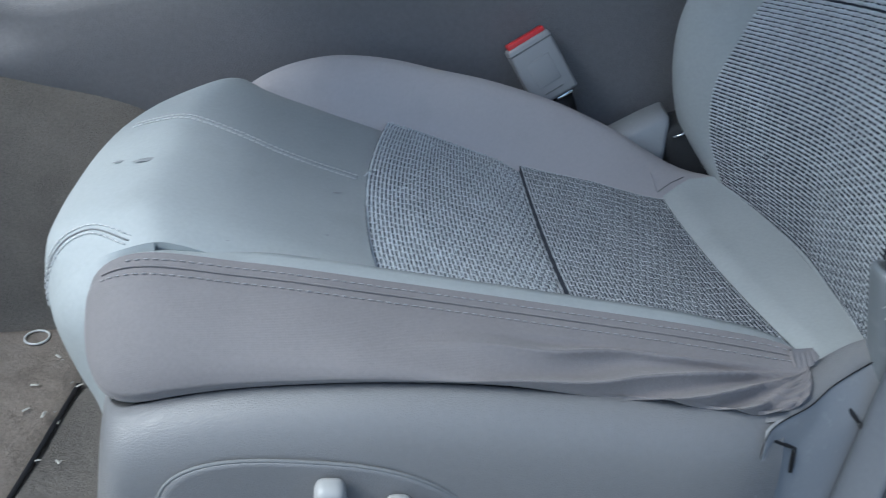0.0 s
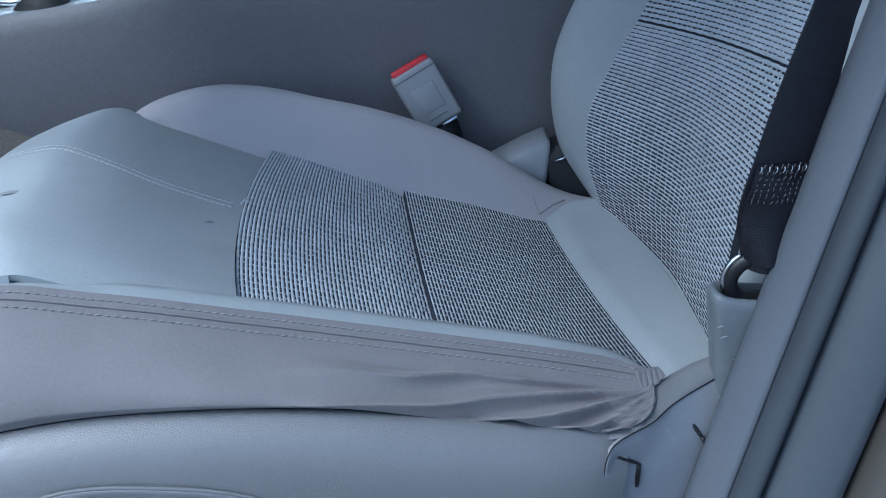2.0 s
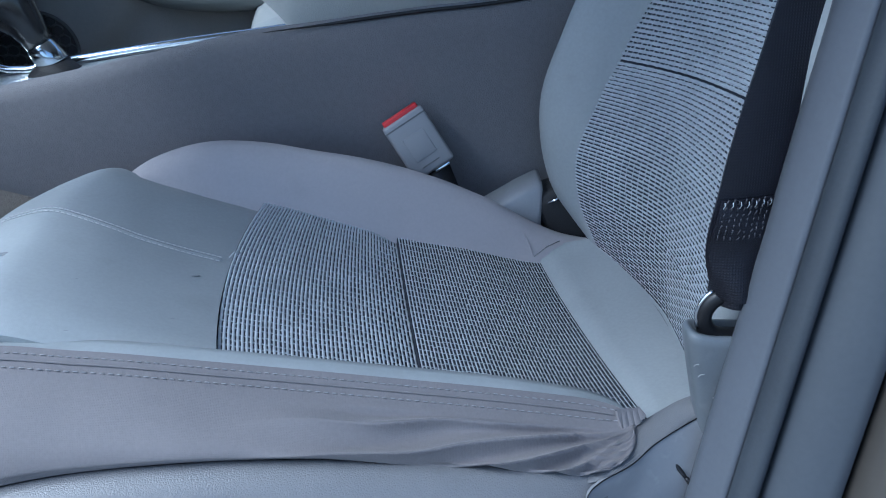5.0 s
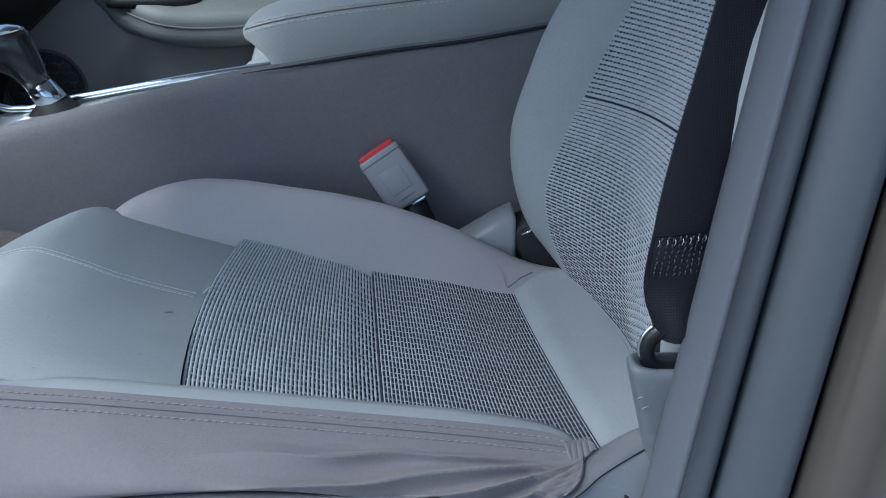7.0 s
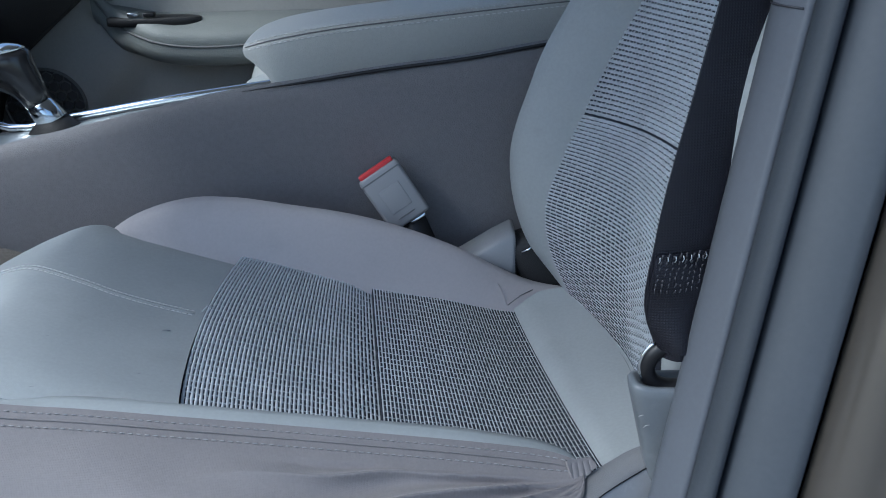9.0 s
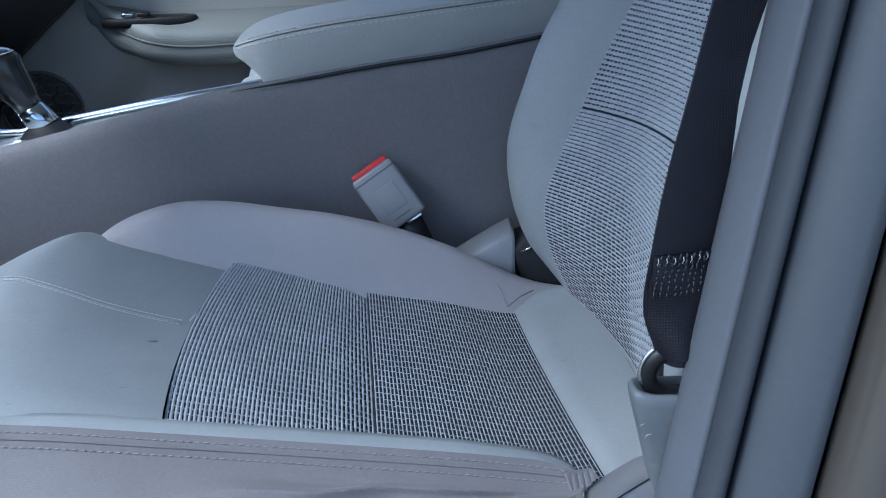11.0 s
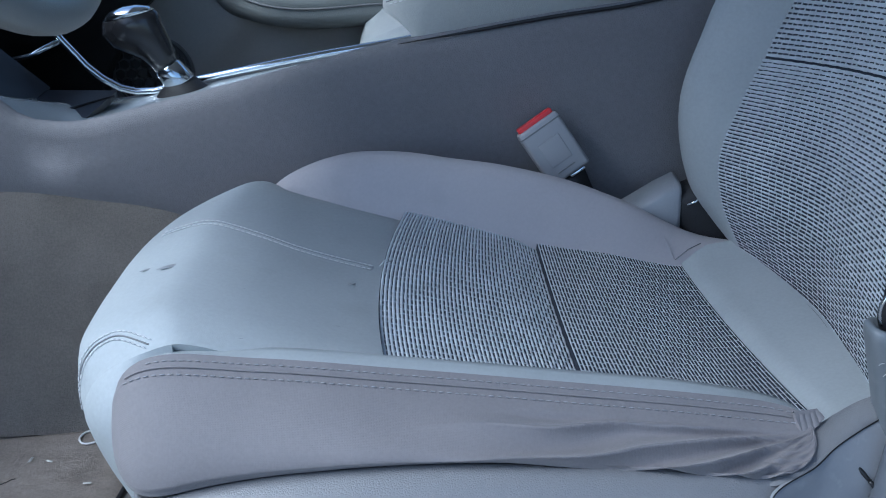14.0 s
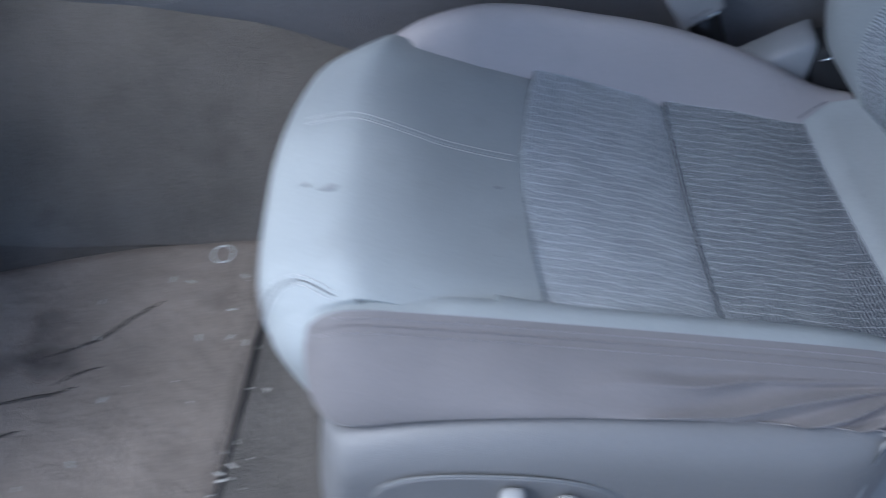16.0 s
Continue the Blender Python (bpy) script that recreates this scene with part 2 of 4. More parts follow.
DOOR_SOFT = material("grey_green_door_pad", (0.21, 0.225, 0.22), 0.5, vary=0.08, scale=6, bumps=(("grain", 350, 0.35, 0.0005),))
PILLAR = material("pale_pillar_trim", (0.115, 0.125, 0.145), 0.5, vary=0.08, scale=6, bumps=(("noise", 45, 0.25, 0.002),))
RUBBER = material("black_door_seal", (0.05, 0.058, 0.07), 0.55, vary=0.15, scale=10, bumps=(("noise", 150, 0.2, 0.0008),))
PAINT = material("dark_taupe_body_paint", (0.075, 0.068, 0.06), 0.3, vary=0.05, scale=4, coat=0.5)
HEADLINER = material("pale_headliner", (0.45, 0.45, 0.44), 0.9, vary=0.05, scale=6, bumps=(("noise", 500, 0.4, 0.001),))
GROUND = material("worn_asphalt", (0.16, 0.155, 0.15), 0.9, vary=0.3, scale=3, bumps=(("noise", 90, 0.6, 0.01),), spots=(4, 0.4, (0.08, 0.08, 0.08)))
WHITE = material("white_rubber_band", (0.7, 0.7, 0.68), 0.5, vary=0.05)
LITTER = material("pale_litter", (0.5, 0.48, 0.44), 0.8, vary=0.3, scale=80)


def fade(x, a, b):
    t = min(max((x - a) / (b - a), 0), 1)
    return t * t * (3 - 2 * t)


# ---- ground and car shell ----
sheet("ground", lambda u, v: Vector((-60 + 120 * u, -60 + 120 * v, -0.34 + 0.01 * noise.noise((u * 90, v * 90, 0)))), 60, 60, GROUND, None, "worn grey asphalt outside the car", "structure", category="ground")

FLOOR_Z = 0.112
sheet("floor", lambda u, v: Vector((-1.2 + 2.6 * u, -0.36 + 1.5 * v, FLOOR_Z + 0.004 * noise.noise((u * 40, v * 30, 2)))), 90, 50, CARPET, None, "stained grey carpet of the car floor", "structure", 0.01, "floor")
block("door_sill", (0.1, -0.42, 0.02), (2.8, 0.12, 0.3), PAINT, None, "painted door sill beside the seat", 0.02, kind="structure", category="sill")
# unseen roof slab, its front edge set to shade the seat's rear half
block("roof_shade", (0.485, 0.36, 1.19), (2.33, 1.62, 0.06), HEADLINER, None, "unseen roof slab that shades the rear of the seat", 0.02, kind="structure", category="ceiling")
# two unseen end panels, added to close the cabin against outside light
block("rear_bulkhead", (1.55, 0.40, 0.5), (0.08, 1.6, 1.4), BLACK_SOFT, None, "unseen dark panel closing the cabin rear", 0.02, kind="structure", category="wall")
block("front_bulkhead", (-1.35, 0.40, 0.3), (0.08, 1.7, 0.85), BLACK_SOFT, None, "unseen dark panel closing the front footwell", 0.02, kind="structure", category="wall")
# unseen solid panel up to the roof, added to block sky light from behind
block("rear_light_stop", (1.05, -0.40, 0.57), (1.1, 0.06, 1.2), PAINT, None, "unseen panel blocking sky light behind the pillar", 0.02, kind="structure", category="door")

# ---- console ----
TOP_Z = curve_of([-0.80, -0.62, -0.575, -0.541, -0.512, -0.468, -0.38, -0.336, -0.209, -0.11, -0.041, 0.073, 0.133, 0.24, 0.5, 0.9], [0.66, 0.545, 0.492, 0.451, 0.423, 0.412, 0.424, 0.433, 0.460, 0.481, 0.490, 0.505, 0.511, 0.527, 0.555, 0.58])
LOW_Z = curve_of([-1.0, -0.62, -0.576, -0.508, -0.451, -0.376, -0.30, -0.2, 0.0, 0.9], [0.345, 0.329, 0.324, 0.318, 0.308, 0.292, 0.262, 0.21, 0.165, 0.155])
console = thing("centre_console", (0.0, 0.45, FLOOR_Z), "charcoal grained centre console beside the driver seat", "console")


def wall_section(x):
    zt, zb = TOP_Z(x), LOW_Z(x)
    mid = 0.5 * (zt + zb)
    return [Vector((x, y, z)) for y, z in ((0.300, zb - 0.004), (0.277, zb - 0.004), (0.273, zb + 0.003), (0.2705, zb + 0.25 * (zt - zb)), (0.268, mid), (0.2685, zt - 0.05), (0.2695, zt - 0.018), (0.272, zt - 0.007), (0.277, zt - 0.0015), (0.284, zt), (0.291, zt - 0.003), (0.2955, zt - 0.01), (0.297, zt - 0.05), (0.298, mid))]


loft("side_panel", [wall_section(-0.80 + 1.6 * i / 90) for i in range(91)], CONSOLE, console)
RIM_Z = curve_of([-0.75, -0.5, -0.40, -0.25, -0.10, -0.05, 0.3], [0.340, 0.346, 0.3615, 0.3845, 0.404, 0.412, 0.45])
sheet("console_deck", lambda u, v: Vector((-0.60 + 0.75 * u, 0.2955 + 0.345 * v, ((min(TOP_Z(-0.60 + 0.75 * u), 0.47) - 0.022) * (1 - v) + (RIM_Z(-0.60 + 0.75 * u) - 0.006) * v) - 0.006 * math.sin(math.pi * v))), 60, 14, DECK, console, "glossy console top with a window reflection in its colour", "", 0.012)
loft("far_panel", [[Vector((x, y, z)) for y, z in ((0.635, FLOOR_Z), (0.64, RIM_Z(x) - 0.008), (0.655, RIM_Z(x) - 0.008), (0.68, FLOOR_Z))] for x in [-0.75 + 1.5 * i / 20 for i in range(21)]], CONSOLE, console)


def rim_run():
    pts = [(-0.06 - 0.34 * i / 16, 0.635, RIM_Z(-0.06 - 0.34 * i / 16) + 0.002) for i in range(17)]
    pts += [(-0.435, 0.635, 0.3555), (-0.468, 0.635, 0.349), (-0.495, 0.635, 0.349), (-0.517, 0.635, 0.355), (-0.540, 0.634, 0.370), (-0.560, 0.633, 0.390), (-0.588, 0.632, 0.430), (-0.606, 0.631, 0.462), (-0.63, 0.63, 0.505)]
    return pts


tube("chrome_rim", rim_run(), 0.0078, CHROME, console, "bright chrome edge strip", 10, 0.7)
tube("chrome_branch", [(-0.590, 0.625, 0.428), (-0.628, 0.615, 0.413), (-0.68, 0.605, 0.404), (-0.76, 0.59, 0.394)], 0.004, CHROME, console, "thin chrome trim line", 8)
# storage bin in front of the lever
sheet("bin_wall", lambda u, v: Vector((-0.60 - 0.16 * v, 0.30 + 0.29 * u, 0.372 + 0.16 * v)), 10, 8, BLACK, console, "black recess of the storage bin", "", 0.01)
sheet("bin_floor", lambda u, v: Vector((-0.505 - 0.11 * v, 0.30 + 0.28 * u, 0.366 + 0.006 * v)), 8, 6, BLACK, console, "", "", 0.01)
for x, y in ((-0.56, 0.40), (-0.585, 0.46)):
    block("bin_button", (x, y, 0.384), (0.03, 0.03, 0.012), PIANO, console, "small glossy button", 0.004)
tube("deck_line", [(-0.50 - 0.05 * math.sin(math.pi * i / 20), 0.31 + 0.24 * i / 20, 0.378 - 0.012 * i / 20) for i in range(21)], 0.002, BLACK, console, "", 6)

# gear lever
lever = thing("gear_lever", (-0.41, 0.60, 0.35), "black gear lever with chrome collar and chrome cap", "gear lever")


def ring_at(centre, axis, rx, ry, n=20):
    axis = Vector(axis).normalized()
    side = axis.cross(Vector((0, 1, 0))).normalized()
    front = side.cross(axis).normalized()
    return [Vector(centre) + side * rx * math.cos(2 * math.pi * k / n) + front * ry * math.sin(2 * math.pi * k / n) for k in range(n)]


loft("boot", [ring_at(c, a, rx, ry) for c, a, rx, ry in (((-0.392, 0.60, 0.330), (0.05, 0, 1), 0.075, 0.046), ((-0.396, 0.60, 0.343), (0.1, 0, 1), 0.062, 0.040), ((-0.405, 0.60, 0.353), (0.1, 0, 1), 0.046, 0.032), ((-0.416, 0.60, 0.361), (0.0, 0, 1), 0.031, 0.027), ((-0.4205, 0.60, 0.369), (-0.2, 0, 1), 0.0235, 0.0225))], BLACK_SOFT, lever, "soft black boot")
loft("collar", [ring_at(c, (-0.5, 0, 1), r, r * 0.95) for c, r in (((-0.4195, 0.60, 0.3665), 0.0215), ((-0.4205, 0.60, 0.368), 0.0225), ((-0.435, 0.60, 0.391), 0.0195), ((-0.436, 0.60, 0.393), 0.0175))], CHROME, lever, "chrome collar")
KNOB_LINE = (((-0.4355, 0.60, 0.3915), (-0.5, 0, 1), 0.0178, 0.0175), ((-0.4405, 0.60, 0.404), (-0.45, 0, 1), 0.0205, 0.020), ((-0.448, 0.60, 0.418), (-0.55, 0, 1), 0.0250, 0.022), ((-0.459, 0.60, 0.432), (-0.75, 0, 1), 0.0330, 0.024), ((-0.470, 0.60, 0.4435), (-0.62, 0, 1), 0.0415, 0.026), ((-0.477, 0.60, 0.454), (-0.35, 0, 1), 0.0425, 0.026), ((-0.477, 0.60, 0.464), (-0.18, 0, 1), 0.0370, 0.023), ((-0.475, 0.60, 0.472), (-0.1, 0, 1), 0.0260, 0.017), ((-0.474, 0.60, 0.476), (-0.1, 0, 1), 0.010, 0.008))
loft("knob", [ring_at(c, a, rx, ry) for c, a, rx, ry in KNOB_LINE], KNOB_BLACK, lever, "smooth black grip")
loft("cap", [ring_at(Vector(c) + Vector((0, 0, 0.0012)), a, rx + 0.0006, ry + 0.0006) for c, a, rx, ry in KNOB_LINE[6:]], CHROME, lever, "chrome cap")

# armrest lid
lid = thing("console_armrest", (0.1, 0.55, 0.45), "grey stitched leather armrest lid on the console", "armrest")
ARM_LOW = curve_of([-0.14, -0.085, 0.0, 0.134, 0.3, 0.7], [0.444, 0.447, 0.455, 0.468, 0.485, 0.53])
ARM_TOP = curve_of([-0.14, -0.10, -0.05, 0.0, 0.07, 0.134, 0.26, 0.7], [0.492, 0.501, 0.510, 0.517, 0.524, 0.530, 0.541, 0.565])


def lid_section(x):
    zl, zt = ARM_LOW(x), ARM_TOP(x)
    prof = [(0.30, zl - 0.002), (0.268, zl), (0.260, zl + 0.006), (0.2535, zl + 0.02), (0.2505, zt - 0.014), (0.2515, zt - 0.004), (0.256, zt + 0.001), (0.266, zt + 0.004), (0.29, zt + 0.006), (0.36, zt + 0.007), (0.46, zt + 0.007), (0.55, zt + 0.005), (0.60, zt + 0.002), (0.612, zt - 0.012), (0.606, zl + 0.01), (0.58, zl)]
    return [Vector((x, 0.305 + 0.46 * y, z)) for y, z in prof]


secs = []
for i in range(13):
    w = i / 12
    x = -0.120 + 0.06 * w ** 1.6
    tip = 1 - math.sqrt(1 - (1 - w) ** 2)
    row = lid_section(x)
    cz = 0.5 * (ARM_LOW(x) + ARM_TOP(x)) + 0.010
    secs.append([Vector((p.x + 0.035 * (1 - fade(p.z, 0.445, 0.49)) * (1 - w), 0.475 + (p.y - 0.475) * (1 - 0.85 * tip), cz + (p.z - cz) * (1 - 0.7 * tip))) for p in row])
secs += [lid_section(-0.060 + 0.66 * i / 40) for i in range(1, 41)]
loft("lid_body", secs, ARM, lid)
for row, lift in ((5, 0.0004), (7, 0.0004)):
    stitches("lid_stitching", [[q[row] + Vector((0, -0.0004, lift)) for q in secs[4:]]], THREAD_PALE, lid, 0.0045, 0.0025, 0.0006)
tube("lid_seam", [q[6] + Vector((0, -0.0002, 0.0002)) for q in secs[3:]], 0.0009, SEAM, lid, "", 6)
tube("lid_gap", [(x, 0.272, TOP_Z(x) - 0.002) for x in [-0.095 + 0.66 * i / 30 for i in range(31)]], lambda t: 0.0022 * min(1.0, 0.15 + 6 * t), BLACK, lid, "dark gap under the lid", 6)

# ---- carpet on the tunnel, mat ----
def tunnel(u, v):
    x = -1.1 + 1.3 * u
    zb = LOW_Z(x) + 0.012
    t = v
    y = 0.279 - 0.150 * t ** 0.9 - 0.012 * math.sin(math.pi * t)
    z = zb + (0.108 - zb) * (1 - (1 - t) ** 1.25)
    return Vector((x, y + 0.004 * noise.noise((x * 9, t * 4, 1)), z))


# black tube draws the shade line where the side panel meets the carpet
tube("panel_shade", [(x, 0.2712, LOW_Z(x) - 0.004) for x in [-0.80 + 0.9 * i / 50 for i in range(51)]], 0.0022, BLACK, console, "dark line drawn for the shade under the side panel", 6)
sheet("tunnel_carpet", tunnel, 70, 24, CARPET, None, "stained grey carpet covering the tunnel side", "structure", 0.008, "carpet")


def mat_top(u, v):
    y = -0.34 + 0.468 * v
    right = -0.380 + 0.09 * min(y, 0.03)
    x = right - 0.62 * u
    y -= 0.55 * max(0.0, -0.40 - x) ** 2 * fade(v, 0.6, 1.0)
    edge = min(fade(u, 0, 0.02), fade(1 - v, 0, 0.03))
    return Vector((x, y + 0.003 * math.sin(x * 9) * v, 0.113 + 0.009 * edge + 0.004 * noise.noise((x * 12, y * 12, 0)) + 0.012 * fade(-x, 0.6, 1.0)))


mat = sheet("floor_mat", mat_top, 60, 50, MAT, None, "soiled brown-grey carpet floor mat in the footwell", "", 0.006, "floor mat", flip=True)
for run, r in ((((-0.615, -0.047), (-0.585, -0.034), (-0.556, -0.019), (-0.535, -0.001), (-0.515, 0.016), (-0.498, 0.028)), 0.0016), (((-0.594, -0.077), (-0.57, -0.062), (-0.548, -0.053)), 0.0012), (((-0.66, -0.107), (-0.62, -0.094), (-0.591, -0.087), (-0.57, -0.078)), 0.0018), (((-0.66, -0.14), (-0.63, -0.135), (-0.612, -0.128)), 0.0015)):
    fx, fy = curve_of(range(len(run)), [q[0] for q in run]), curve_of(range(len(run)), [q[1] for q in run])
    pts = []
    for k in range(25):
        w = k * (len(run) - 1) / 24
        x, y = fx(w) + 0.012, fy(w) + 0.010 + 0.002 * noise.noise((w * 5, r * 900, 1))
        pts.append((x, y, 0.1222 + 0.004 * noise.noise((x * 12, y * 12, 0)) + 0.012 * fade(-x, 0.6, 1.0)))
    tube("crease", pts, lambda t, r=r: r * (0.35 + 0.9 * math.sin(math.pi * min(max(t, 0.02), 0.98))), STAIN, mat, "dark soiled crease", 6, 0.35)
band = [(-0.4325 + 0.0115 * math.cos(a), 0.102 + 0.0120 * math.sin(a), 0.1245) for a in [2 * math.pi * k / 28 for k in range(29)]]
tube("rubber_band", band, 0.0011, WHITE, None, "small white rubber band lying on the carpet", 6, category="rubber band")
rng = random.Random(4)
verts, faces = [], []
for _ in range(46):
    x, y = -0.385 - 0.2 * rng.random() ** 2, -0.22 + 0.32 * rng.random()
    if rng.random() < 0.5:
        x = -0.376 + rng.uniform(-0.012, 0.02) + 0.09 * y
    a, s = rng.uniform(0, 6.28), rng.uniform(0.0012, 0.0045)
    z = 0.1245 if x < -0.39 else 0.1165
    c, d = Vector((math.cos(a), math.sin(a), 0)) * s, Vector((-math.sin(a), math.cos(a), 0)) * s * 0.35
    p = Vector((x, y, z))
    n = len(verts)
    verts += [p - c - d, p + c - d, p + c + d, p - c + d, p + Vector((0, 0, 0.0012))]
    faces += [(n, n + 1, n + 4), (n + 1, n + 2, n + 4), (n + 2, n + 3, n + 4), (n + 3, n, n + 4)]
shape("floor_litter", verts, faces, LITTER, None, "pale crumbs and threads scattered on the carpet", False, "stuff", "litter")
# black strip paints the shade in the gap beside the mat
tube("gap_shade", [(-0.3765 - 0.033 * t, 0.04 - 0.36 * t, 0.1145) for t in [i / 12 for i in range(13)]], 0.003, BLACK, mat, "dark strip painted for the shade at the mat edge", 6, 0.5)

# ---- driver seat: cushion ----
seat = thing("driver_seat", (0.0, 0.0, FLOOR_Z), "grey leatherette car seat with ribbed mesh centre panels and worn bolster", "car seat")
MID = 0.015
# profile of the cushion's middle, from under the nose to the first seam: x, z, side tilt
NOSE = [(-0.292, 0.150, 0), (-0.3025, 0.175, 0), (-0.309, 0.205, 0), (-0.313, 0.238, 0), (-0.3247, 0.271, 0), (-0.333, 0.302, 0), (-0.3355, 0.330, 0), (-0.329, 0.356, 0.001), (-0.3105, 0.3686, 0.002), (-0.287, 0.3773, 0.003), (-0.2606, 0.383, 0.004), (-0.2357, 0.379, 0.004), (-0.2074, 0.370, 0.0035), (-0.179, 0.358, 0.002), (-0.14, 0.3426, 0.001), (-0.105, 0.330, 0)]
NOSE_X = curve_of(range(len(NOSE)), [p[0] for p in NOSE])
NOSE_Z = curve_of(range(len(NOSE)), [p[1] for p in NOSE])
NOSE_T = curve_of(range(len(NOSE)), [p[2] for p in NOSE])
MID_Z = curve_of([-0.14, -0.105, -0.03, 0.038, 0.11, 0.19, 0.22, 0.27, 0.33], [0.341, 0.330, 0.306, 0.287, 0.271, 0.257, 0.261, 0.271, 0.276])
NEAR_Y, FAR_Y = -0.128, 0.162


def bowl(y):
    return 0.009 * ((y - MID) / 0.14) ** 2


def cushion(x, y):
    return Vector((x, y, MID_Z(x) + bowl(y) + 0.03 * (y - MID) * fade(-x, -0.0, 0.11)))


def front_edge_x(y):
    return -0.1105 + (0.88 if y > MID else 0.62) * (y - MID) ** 2


def front_panel(u, v):
    s = u * (len(NOSE) - 1)
    y = -0.142 + v * 0.314
    q = max(0.0, abs((y - MID) / 0.157) - 0.72) / 0.28
    top = fade(u, 0.35, 0.5)
    x = NOSE_X(s) + (0.0084 * (1 - top) + 0.036 * top * (1 - u)) * q ** 2 * (1 if y < MID else 0.25)
    x += (0.054 * (max(0.0, y) / 0.19) ** 2 + 0.006 * (max(0.0, -0.03 - y) / 0.1) ** 2) * (1 - fade(u, 0.52, 0.86))
    arc = (-0.105 - front_edge_x(y)) * fade(u, 0.86, 1.0)
    z = NOSE_Z(s) + NOSE_T(s) * (y - MID) * (1 if y > MID else 0.75) + bowl(y) * fade(u, 0.75, 1.0) - 0.0114 * q ** 2 * top + 0.355 * arc
    z += 0.0018 * noise.noise((x * 11, y * 11, 3))
    return Vector((x - arc, y, z))


sheet("front_panel", front_panel, 60, 40, VINYL, seat, "smooth grey leatherette with faint scuffs", "", 0.02)


def gusset(u, v):
    p = front_panel(0.66 * u, 0.0)
    w = math.sin(0.5 * math.pi * v)
    k = 1 - fade(u, 0.62, 0.95)
    return p + Vector((0.052 * v ** 1.4 * k, -0.030 * w * k, -0.010 * v * v - 0.012 * (1 - k) * v))


sheet("side_gusset", gusset, 40, 14, VINYL, seat, "", "", 0.01, flip=True)


def insert_edge(v):
    y = NEAR_Y - 0.006 + v * (FAR_Y - NEAR_Y + 0.01)
    return y


def mid_seam_x(y):
    return 0.0385 + 0.058 * (0.16 - y)


def rear_edge_x(y):
    return 0.1865 + 0.15 * (0.16 - y) - 0.12 * max(0.0, 0.06 - y) ** 2


def panel_front(u, v):
    y = insert_edge(v)
    x0 = front_edge_x(y)
    x = x0 + u * (mid_seam_x(y) - 0.0004 - x0)
    p = cushion(x, y)
    p.z += 0.0036 * math.sin(math.pi * min(u * 1.02, 1)) ** 0.8 - 0.0040 * fade(u, 0.80, 1.0) - 0.0006
    return p


def panel_rear(u, v):
    y = insert_edge(v)
    x0 = mid_seam_x(y)
    x = x0 + u * (rear_edge_x(y) + 0.0005 - x0)
    p = cushion(x, y)
    p.z += 0.0036 * math.sin(math.pi * (0.12 + 0.88 * u)) ** 0.8 - 0.0012 + 0.0008 * (1 - fade(u, 0.02, 0.2))
    return p


def ribs(fn, count, parent, pitch, cover, h, cell=0.018, across=150):
    """Yarn ribs woven across a panel: each rib rises over and dips under in turn, with a pale tie at every change."""
    rv, rf, tv, tf = [], [], [], []
    rnd = random.Random(count)
    flip_ = 0
    for i in range(count):
        u = (i + 0.5) / count
        wide = pitch * (cover[0] + (cover[1] - cover[0]) * u)
        ends = (fn(u, 1.0) - fn(u, 0.0)).length
        cells = max(int(ends / cell), 1)
        shift = 0.5 * (i % 2) + 0.06 * math.sin(0.37 * i) + rnd.uniform(-0.02, 0.02)
        base = len(rv)
        for j in range(across + 1):
            v = j / across
            p = fn(u, v)
            a = (fn(min(u + 0.006, 1), v) - fn(max(u - 0.006, 0), v)).normalized()
            b = (fn(u, min(v + 0.01, 1)) - fn(u, max(v - 0.01, 0))).normalized()
            n = a.cross(b).normalized()
            if not flip_:
                flip_ = 1 if n.z - n.x > 0 else -1
            n = n * flip_
            wave = math.sin(2 * math.pi * (v * cells + shift))
            over = 0.5 + 0.5 * max(-1.0, min(1.0, wave * 2.6))
            high, w = h * min(1.0, wide / (0.40 * pitch)) * (0.40 + 0.60 * over), wide * (0.84 + 0.16 * over)
            sway = rnd.uniform(-0.00008, 0.00008)
            for du, dh in ((-1.0, -0.15), (-0.72, 0.62), (0.0, 1.0), (0.72, 0.62), (1.0, -0.15)):
                rv.append(p + a * (du * w + sway) + n * high * dh)
            if j and (wave > 0) != (math.sin(2 * math.pi * ((v - 1 / across) * cells + shift)) > 0) and i < count - 1:
                q, c = p + a * pitch * 0.5, len(tv)
                for dh, k in ((0.0, 1.0), (0.85 * high, 0.6)):
                    ha, hb = pitch * 0.34 * k, 0.0002 * k
                    tv += [q - a * ha - b * hb + n * dh, q + a * ha - b * hb + n * dh, q + a * ha + b * hb + n * dh, q - a * ha + b * hb + n * dh]
                tf += [(c, c + 1, c + 5, c + 4), (c + 1, c + 2, c + 6, c + 5), (c + 2, c + 3, c + 7, c + 6), (c + 3, c, c + 4, c + 7), (c + 4, c + 5, c + 6, c + 7)]
        for j in range(across):
            for k in range(4):
                q = base + j * 5 + k
                rf.append((q, q + 1, q + 6, q + 5))
    shape("yarn_rib", rv, rf, RIB, parent, "silver-grey raised yarn", True, "stuff")
    shape("tie_thread", tv, tf, TIE, parent, "pale cross threads", True, "stuff")


# thinner ribs on the rear panel build its shade into the weave
for fn, count in ((panel_front, 46), (panel_rear, 50)):
    backing = sheet("mesh_panel", fn, 30, 30, MESH_DARK, seat, "dark ribbed mesh fabric", "", 0.015)
    ribs(fn, count, backing, pitch=0.0032, cover=(0.42, 0.35) if fn is panel_front else (0.25, 0.15), h=0.0014)


